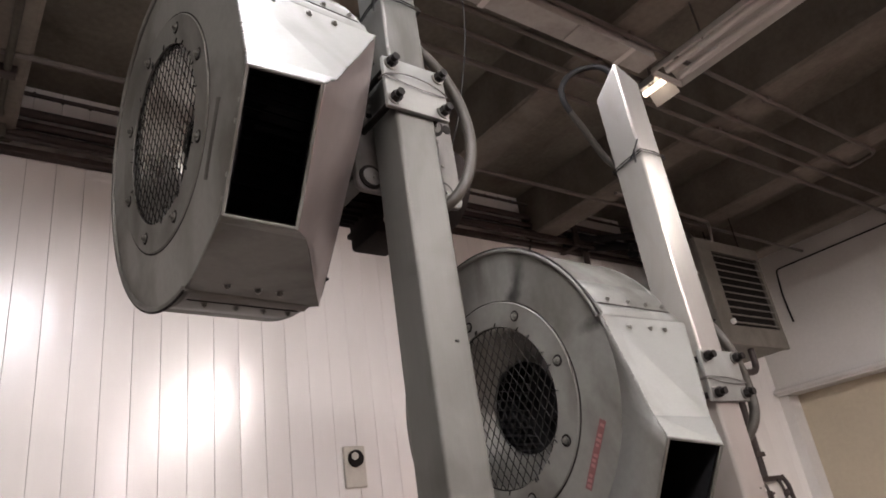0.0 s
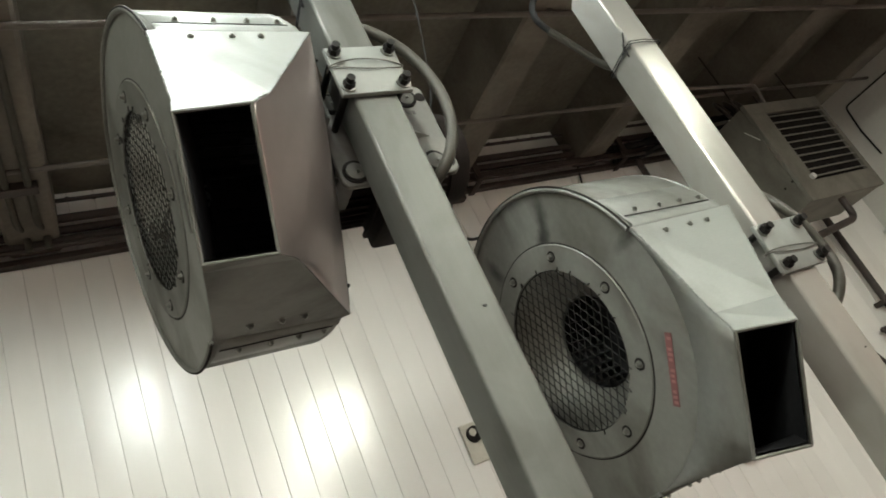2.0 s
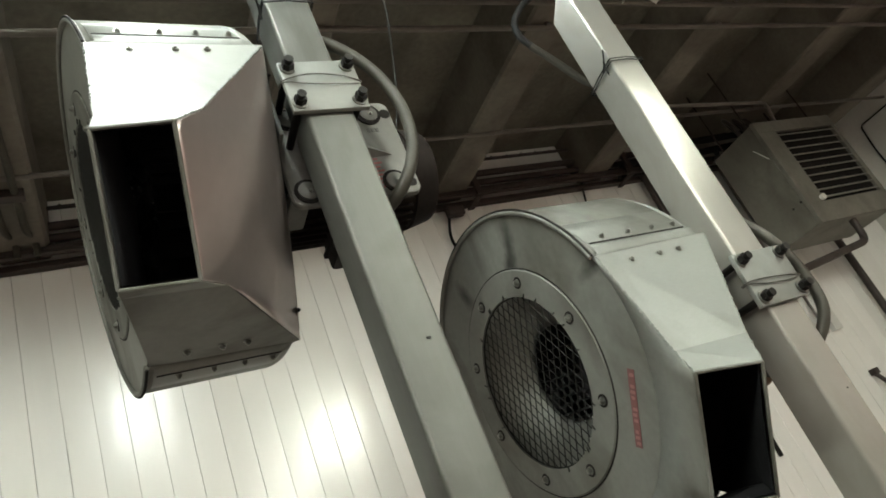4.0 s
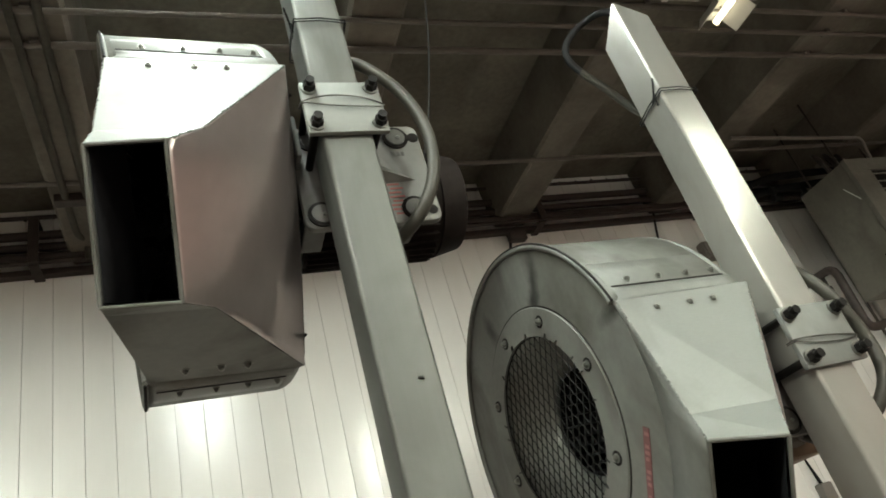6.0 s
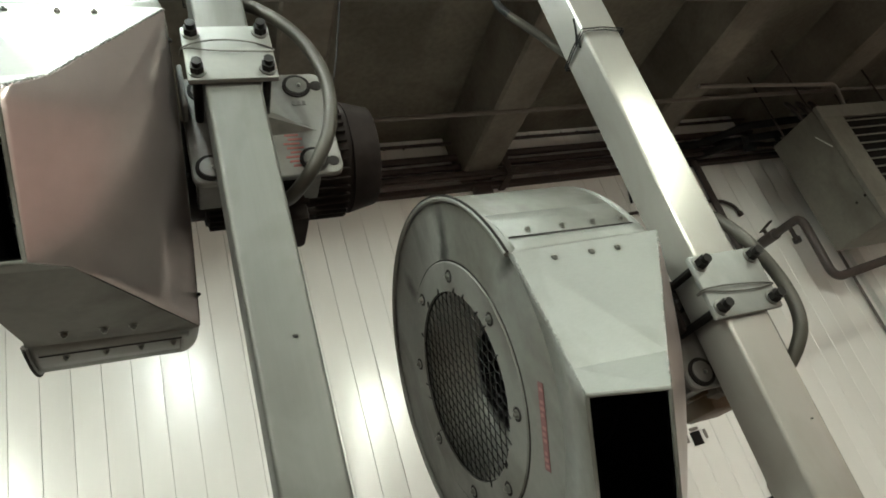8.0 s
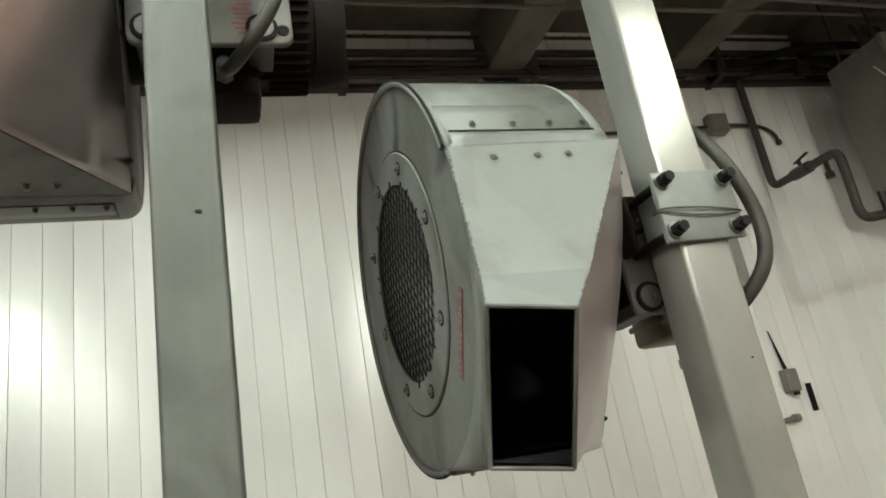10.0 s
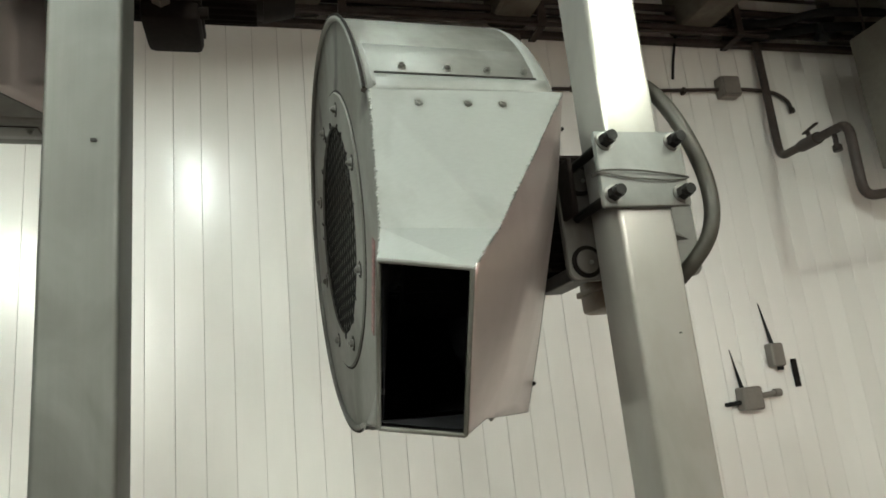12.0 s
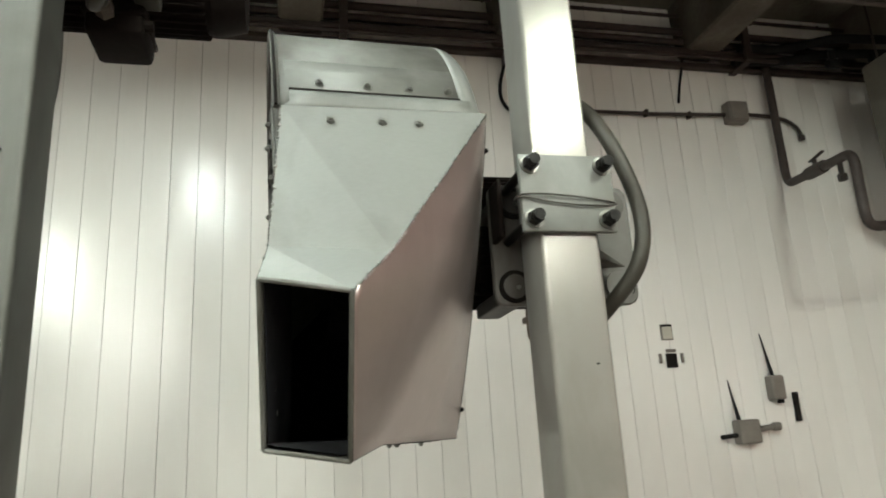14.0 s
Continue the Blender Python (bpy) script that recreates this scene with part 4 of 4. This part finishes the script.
blower(pose(*F1), Vector((-0.3690, 1.0755, 2.2124)) - F1, 3.5, MOTOR, 0.008, "grey steel centrifugal blower clamped high on its post", PLATE, sidemat=PALESIDE, conemat=POLISHED)
hose = thing("loose_hose", "grey hose with a black bend looping into the post top", "hose")
part("grey_length", sweep(bmesh.new(), smooth_path([(0.36, 1.20, 2.20), (0.325, 1.215, 2.285), (0.30, 1.228, 2.322), (0.25, 1.228, 2.386), (0.211, 1.228, 2.431)]), 0.0085, 12), HOSE, hose, smooth=60)
part("black_bend", sweep(bmesh.new(), smooth_path([(0.213, 1.228, 2.429), (0.196, 1.228, 2.465), (0.204, 1.226, 2.508), (0.246, 1.215, 2.553), (0.278, 1.17, 2.55), (0.284, 1.135, 2.50), (0.284, 1.130, 2.40)]), 0.0075, 12), RUBBER, hose, "black rubber bend", 60)

# ---- evaporator unit ----
W0 = WALL - 0.02
EX0, EX1, EY0, EY1, EZ0, EZ1 = 2.505, 3.155, 2.35, 2.66, 2.325, 2.965
unit = thing("evaporator_unit", "grey sheet metal evaporator with a louvred front", "cooling unit")
part("casing", box(bmesh.new(), (EX0, EY0 + 0.012, EZ0), (EX1, EY1, EZ1), 0.006), UNIT, unit)
bm = bmesh.new()
gx0, gx1, gz0, gz1 = EX0 + 0.135, EX1 - 0.035, EZ0 + 0.112, EZ1 - 0.068
for lo, hi in (((EX0 - 0.004, EZ0 - 0.004), (EX1 + 0.004, gz0)), ((EX0 - 0.004, gz1), (EX1 + 0.004, EZ1 + 0.004)), ((EX0 - 0.004, gz0), (gx0, gz1)), ((gx1, gz0), (EX1 + 0.004, gz1))):
    box(bm, (lo[0], EY0 - 0.012, lo[1]), (hi[0], EY0 + 0.011, hi[1]), 0.003)
part("front_frame", bm, UNIT, unit)
# dark sheet put in for the shade between the slats
part("grille_back", box(bmesh.new(), (gx0, EY0 + 0.006, gz0), (gx1, EY0 + 0.0115, gz1)), DARKGAP, unit)
for k in range(10):
    z = gz0 + (k + 0.5) * (gz1 - gz0) / 10
    part("slat", box(bmesh.new(), (gx0, -0.010, -0.003), (gx1, 0.010, 0.003), 0.0008, Matrix.Translation((0, EY0 - 0.004, z)) @ Matrix.Rotation(radians(38), 4, "X")), UNIT, unit)
for x, y in ((EX0 + 0.05, EY0 + 0.06), (EX1 - 0.05, EY0 + 0.06), (EX0 + 0.05, EY1 - 0.05), (EX1 - 0.05, EY1 - 0.05)):
    part("hanger_rod", rod(bmesh.new(), (x, y, EZ1), (x, y, DECK), 0.005, 8), PIPE, unit)
part("drip_knob", rod(bmesh.new(), (EX0 + 0.115, EY0 - 0.03, EZ0 + 0.13), (EX0 + 0.115, EY0 - 0.012, EZ0 + 0.13), 0.016, 12), WHITEMETAL, unit)
manifold = thing("upright_pipe", "dark upright pipe with a branched manifold at its foot", "pipe")
part("main_pipe", pipe_run(bmesh.new(), [(3.44, 2.905, 3.08), (3.42, 2.905, 1.655)], 0.023), PIPE, manifold, smooth=50)
part("header", rod(bmesh.new(), (3.22, 2.905, 1.655), (3.62, 2.905, 1.645), 0.017, 12), PIPE, manifold, smooth=50)
for x, r, z0 in ((3.225, 0.015, 1.34), (3.31, 0.010, 1.42), (3.36, 0.010, 1.42), (3.54, 0.010, 1.42), (3.615, 0.015, 1.34)):
    part("branch", pipe_run(bmesh.new(), [(x, 2.905, 1.66), (x, 2.875, 1.60), (x + 0.02, 2.875, z0)], r, 10, 0.03), PIPE, manifold, smooth=50)
for x in (3.325, 3.375, 3.555):
    bm = rod(bmesh.new(), (x - 0.022, 2.862, 1.55), (x + 0.022, 2.862, 1.56), 0.007, 8)
    rod(bm, (x, 2.875, 1.575), (x, 2.875, 1.53), 0.016, 10)
    part("lever_valve", bm, PIPE, manifold, "small dark lever valve", 40)
for x0, x1 in ((3.20, 3.29), (3.53, 3.68)):
    part("foot_bracket", box(bmesh.new(), (x0, 2.86, 1.365), (x1, 2.946, 1.395), 0.003), PIPE, manifold)
part("pipe_clamp", box(bmesh.new(), (3.355, 2.872, 1.785), (3.455, 2.947, 1.815), 0.003), PIPE, manifold, "dark wall clamp")
bm = pipe_run(bmesh.new(), [(3.00, W0, 1.625), (3.02, W0 - 0.02, 1.575), (3.06, W0 - 0.03, 1.48), (3.10, W0 - 0.03, 1.36), (3.22, W0 - 0.03, 1.22)], 0.012)
box(bm, (2.985, W0 - 0.03, 1.605), (3.025, W0 + 0.01, 1.64), 0.004)
box(bm, (3.06, W0 - 0.035, 1.475), (3.16, W0 + 0.01, 1.495), 0.003)
tagged(link("wall_tap", bm, PIPE, smooth=50), "dark tap with a bent hose on the wall", "tap")

bm = pipe_run(bmesh.new(), [(X1 - 0.008, -1.0, 3.078), (X1 - 0.008, 2.645, 3.068), (X1 - 0.008, 2.662, 2.877), (X1 - 0.008, 2.654, 2.665)], 0.006, 8, 0.03)
tagged(link("wall_cable", bm, RUBBER, smooth=60), "thin dark cable along the white side wall", "cable")

for y, z, up in ((2.68, 3.075, 0.0), (2.63, 3.115, 0.01)):
    bm = pipe_run(bmesh.new(), [(2.86, y, EZ1 - 0.01), (2.86, y, z), (2.42, y + 0.05, z + up), (2.24, y + 0.19, z + 0.02), (2.02, y + 0.20, z + 0.02)], 0.021, 12, 0.05)
    tagged(link("insulated_pipe", bm, RUBBER, smooth=50), "black insulated pipe from the evaporator to the wall pipes", "pipe", "insulated pipes")
for x in (2.40, 2.62):
    bm = rod(bmesh.new(), (x, 2.70, 3.07), (x, 2.70, 3.0), 0.014, 10)
    rod(bm, (x - 0.03, 2.70, 3.0), (x + 0.03, 2.70, 3.0), 0.02, 10)
    tagged(link("pipe_valve", bm, RUBBER, smooth=40), "small black valve hanging under the insulated pipe", "valve", "hanging valves")
for k, x in enumerate((2.60, 2.68, 2.76)):
    bm = sweep(bmesh.new(), smooth_path([(x, 2.50, EZ1 - 0.01), (x - 0.04, 2.48, EZ1 + 0.09), (x - 0.02, 2.52, EZ1 + 0.17), (x + 0.06, 2.56, EZ1 + 0.15), (x + 0.12, 2.56, EZ1 + 0.04), (x + 0.12, 2.56, EZ1 - 0.01)]), 0.011, 10)
    tagged(link("coil_bend", bm, PIPE, smooth=60), "dark bent pipe on top of the evaporator", "pipe", "evaporator bends")
bm = pipe_run(bmesh.new(), [(1.85, 2.315, 3.115), (2.76, 2.36, 3.115), (2.78, 2.40, EZ1)], 0.010, 10, 0.04)
tagged(link("ceiling_conduit", bm, GREYPIPE, smooth=50), "pale grey conduit reaching the evaporator", "conduit", "ceiling conduits")
ct = thing("wall_trunking", "white upright cable trunking on the panel wall", "trunking")
part("trunk_body", box(bmesh.new(), (2.925, WALL - 0.034, 1.9), (2.985, WALL - 0.004, 3.06), 0.003), WHITEMETAL, ct)
part("trunk_lid", box(bmesh.new(), (2.921, WALL - 0.040, 1.9), (2.989, WALL - 0.0345, 3.06), 0.002), WHITEMETAL, ct)
bm = pipe_run(bmesh.new(), [(2.87, WALL - 0.02, 1.9), (2.87, WALL - 0.02, 3.06)], 0.008)
tagged(link("wall_conduit", bm, CONDUIT, smooth=50), "thin dark upright conduit beside the trunking", "conduit", "wall conduits")
part("scratch", box(bmesh.new(), (-0.0008, -0.053, -0.0022), (0.0008, 0.053, 0.0022), 0, Matrix.Translation((EX0 - 0.0005, 2.402, 2.80)) @ Matrix.Rotation(radians(62), 4, "X")), WHITEMETAL, unit, "bright scratch in the side sheet")
for y, z in ((2.427, 2.462), (2.372, 2.468)):
    part("screw", rod(bmesh.new(), (EX0 - 0.003, y, z), (EX0 + 0.001, y, z), 0.006, 10), DARKGAP, unit)

# ---- things on the panel wall ----
W = WALL - 0.002
bm = pipe_run(bmesh.new(), [(2.205, 2.895, 3.20), (2.198, 2.895, 2.478), (2.032, 2.348, 2.400), (2.022, 2.348, 2.10), (2.828, 2.40, 2.195), (2.828, 2.40, 2.34)], 0.019, 14, 0.06)
pp = tagged(link("valve_pipe", bm, PIPE, smooth=50), "dark pipe from the ceiling to the evaporator with a lever valve", "pipe")
bm = rod(bmesh.new(), (2.137, 2.694, 2.449), (2.097, 2.563, 2.431), 0.027, 12)
rod(bm, (2.117, 2.628, 2.44), (2.117, 2.628, 2.487), 0.009, 8)
box(bm, (-0.008, -0.06, -0.003), (0.008, 0.06, 0.003), 0.001, Matrix.Translation((2.104, 2.60, 2.489)) @ Matrix.Rotation(radians(-17), 4, "Z"))
part("valve_body", bm, PIPE, pp, "dark lever valve", 40)
bm = rod(bmesh.new(), (2.062, 2.449, 2.414), (2.062, 2.449, 2.344), 0.010, 10)
rod(bm, (2.062, 2.449, 2.349), (2.062, 2.449, 2.324), 0.018, 10)
rod(bm, (2.035, 2.435, 2.335), (2.09, 2.463, 2.335), 0.006, 8)
part("drain_cock", bm, PIPE, pp, "small dark drain cock", 40)
jb = thing("junction_box", "dark grey junction box on a thin wall conduit", "junction box")
part("box_body", box(bmesh.new(), (1.958, W - 0.055, 2.790), (2.060, W, 2.893), 0.008), PLASTIC, jb)
part("box_lid", box(bmesh.new(), (1.963, W - 0.066, 2.795), (2.055, W - 0.053, 2.888), 0.006), PLASTIC, jb)
bm = pipe_run(bmesh.new(), [(1.10, W - 0.018, 2.818), (1.60, W - 0.018, 2.822), (1.960, W - 0.02, 2.836)], 0.0085)
tagged(link("wall_conduit", bm, PIPE, smooth=50), "thin dark conduit across the white panels", "conduit", "wall conduits")
loop = thing("ceiling_cable_box", "small dark box under the pipes with a drooping cable", "junction box")
part("body", box(bmesh.new(), (0.865, 2.865, 3.0), (0.955, 2.91, 3.05), 0.006), PIPE, loop)
part("cable", sweep(bmesh.new(), smooth_path([(0.875, 2.90, 3.01), (0.862, 2.935, 2.93), (0.864, 2.938, 2.86), (0.90, 2.938, 2.808), (0.975, 2.938, 2.803), (1.11, 2.932, 2.818)]), 0.0075, 8), RUBBER, loop, "black drooping cable", 60)
bm = sweep(bmesh.new(), smooth_path([(2.058, W - 0.02, 2.842), (2.20, W - 0.018, 2.838), (2.29, W - 0.018, 2.822), (2.345, W - 0.018, 2.784), (2.360, W - 0.018, 2.738)]), 0.0095)
rod(bm, (2.360, W - 0.018, 2.748), (2.362, W - 0.018, 2.725), 0.014, 10)
tagged(link("wall_conduit", bm, PIPE, smooth=50), "dark cable bending down to a loose end", "conduit", "wall conduits")
for x in (1.2, 1.55, 1.77):
    bm = box(bmesh.new(), (x - 0.008, W - 0.03, 2.810), (x + 0.008, W, 2.840), 0.003)
    tagged(link("conduit_clip", bm, PIPE), "small dark conduit clip", "clip", "conduit clips")

sw = thing("wall_socket", "aged white socket plate with a round outlet", "socket")
part("plate", box(bmesh.new(), (0.438, W - 0.016, 1.795), (0.538, W, 1.962), 0.006), WHITEPLASTIC, sw)
part("outlet", rod(bmesh.new(), (0.488, W - 0.030, 1.91), (0.488, W - 0.015, 1.91), 0.034, 28), DARKGAP, sw, "round dark outlet", 30)
part("outlet_centre", rod(bmesh.new(), (0.480, W - 0.034, 1.918), (0.480, W - 0.029, 1.918), 0.017, 6), WHITEPLASTIC, sw, "pale outlet insert", 30)

pl = thing("blanking_plate", "small square blanking plate, grey with a dark edge", "plate")
part("frame", box(bmesh.new(), (1.476, W - 0.006, 1.786), (1.530, W, 1.852), 0.002), PLASTIC, pl)
# dark strip painted in for shade at the recess's upper edge
part("edge_shade", box(bmesh.new(), (1.480, W - 0.0105, 1.843), (1.527, W - 0.004, 1.851), 0.001), DARKGAP, pl, "dark strip for the recessed upper edge's shade")
part("cover", box(bmesh.new(), (1.482, W - 0.010, 1.790), (1.525, W - 0.005, 1.842), 0.002), WHITEPLASTIC, pl)
oc = thing("wall_cutout", "dark square cut-out with small side tabs", "cut-out")
part("recess", box(bmesh.new(), (1.485, W - 0.004, 1.671), (1.536, W, 1.730), 0.001), DARKGAP, oc)
for x0, x1 in ((1.453, 1.466), (1.554, 1.566)):
    part("tab", box(bmesh.new(), (x0, W - 0.008, 1.690), (x1, W, 1.730), 0.002), PLASTIC, oc)
part("upper_tab", box(bmesh.new(), (1.488, W - 0.007, 1.735), (1.534, W, 1.748), 0.002), PLASTIC, oc)
sb = thing("sensor_box", "grey sensor box with a cable rising from it", "sensor box")
part("body", box(bmesh.new(), (1.932, W - 0.05, 1.520), (1.994, W, 1.620), 0.008), PLASTIC, sb)
part("stub", rod(bmesh.new(), (1.977, W - 0.025, 1.522), (1.977, W - 0.025, 1.504), 0.014, 12), RUBBER, sb)
part("cable", rod(rod(bmesh.new(), (1.962, W - 0.02, 1.615), (1.953, W - 0.014, 1.70), 0.009, 10, 0.0055), (1.953, W - 0.014, 1.70), (1.945, W - 0.004, 1.80), 0.0055, 10, 0.002), RUBBER, sb, "black rising cable", 60)
bm = box(bmesh.new(), (2.054, W - 0.012, 1.427), (2.078, W, 1.548), 0.002)
tagged(link("wall_strip", bm, DARKGAP), "short black strip on the white panel", "strip")
tp = thing("valve_box", "grey valve box with side pipes and a rising cable", "valve box")
part("body", box(bmesh.new(), (1.740, W - 0.06, 1.350), (1.838, W, 1.447), 0.010), PLASTIC, tp)
part("side_pipe", rod(rod(bmesh.new(), (1.835, W - 0.03, 1.404), (1.925, W - 0.03, 1.412), 0.012, 12), (1.915, W - 0.03, 1.412), (1.945, W - 0.03, 1.412), 0.017, 12), PLASTIC, tp, smooth=40)
part("side_stub", rod(bmesh.new(), (1.751, W - 0.03, 1.387), (1.668, W - 0.03, 1.382), 0.009, 10), RUBBER, tp, smooth=40)
part("cable", rod(rod(bmesh.new(), (1.768, W - 0.02, 1.442), (1.759, W - 0.014, 1.52), 0.009, 10, 0.005), (1.759, W - 0.014, 1.52), (1.753, W - 0.004, 1.61), 0.005, 10, 0.0018), RUBBER, tp, "black rising cable", 60)

# ---- the wall's panel boards, last ----
board = bmesh.new()
half, bow = 0.0486, 0.0004
face = [(-0.0494, 0.0), (-0.0494, -0.0112), (-0.0491, -0.0117)]
face += [(half * k / 4, -0.012 - bow * (1 - (k / 4) ** 2)) for k in range(-4, 5)]
face += [(-x, y) for x, y in face[2::-1]]
low, high = [[board.verts.new((x, y, z)) for x, y in face] for z in (0.0, DECK - 0.001)]
for k in range(len(face) - 1):
    board.faces.new((low[k], low[k + 1], high[k + 1], high[k]))
bmesh.ops.recalc_face_normals(board, faces=board.faces)
board_mesh = bpy.data.meshes.new("board")
board.to_mesh(board_mesh)
board.free()
board_mesh.materials.append(PANEL)
for p in board_mesh.polygons:
    p.use_smooth = True
board_mesh.set_sharp_from_angle(angle=radians(20))
plug = bpy.data.meshes.new("joint_plug")
pb = box(bmesh.new(), (-0.006, -0.014, -0.012), (0.006, 0.0, 0.012), 0.002)
pb.to_mesh(plug)
pb.free()
plug.materials.append(DARKGAP)
rnd = random.Random(11)
x = -5.59
while x < 4.03:
    ob = new("board", board_mesh)
    ob.parent = wall_n
    ob.location = (x + 0.053, WALL + 0.0125, 0.0)
    ob.rotation_euler = (0, 0, radians(rnd.gauss(0, 0.55)))
    if -2.6 < x < 3.2:
        ob = new("joint_plug", plug)
        ob.parent = wall_n
        ob.location = (x + 0.003, WALL + 0.012, DECK - 0.035 + rnd.uniform(-0.006, 0.006))
    x += 0.1
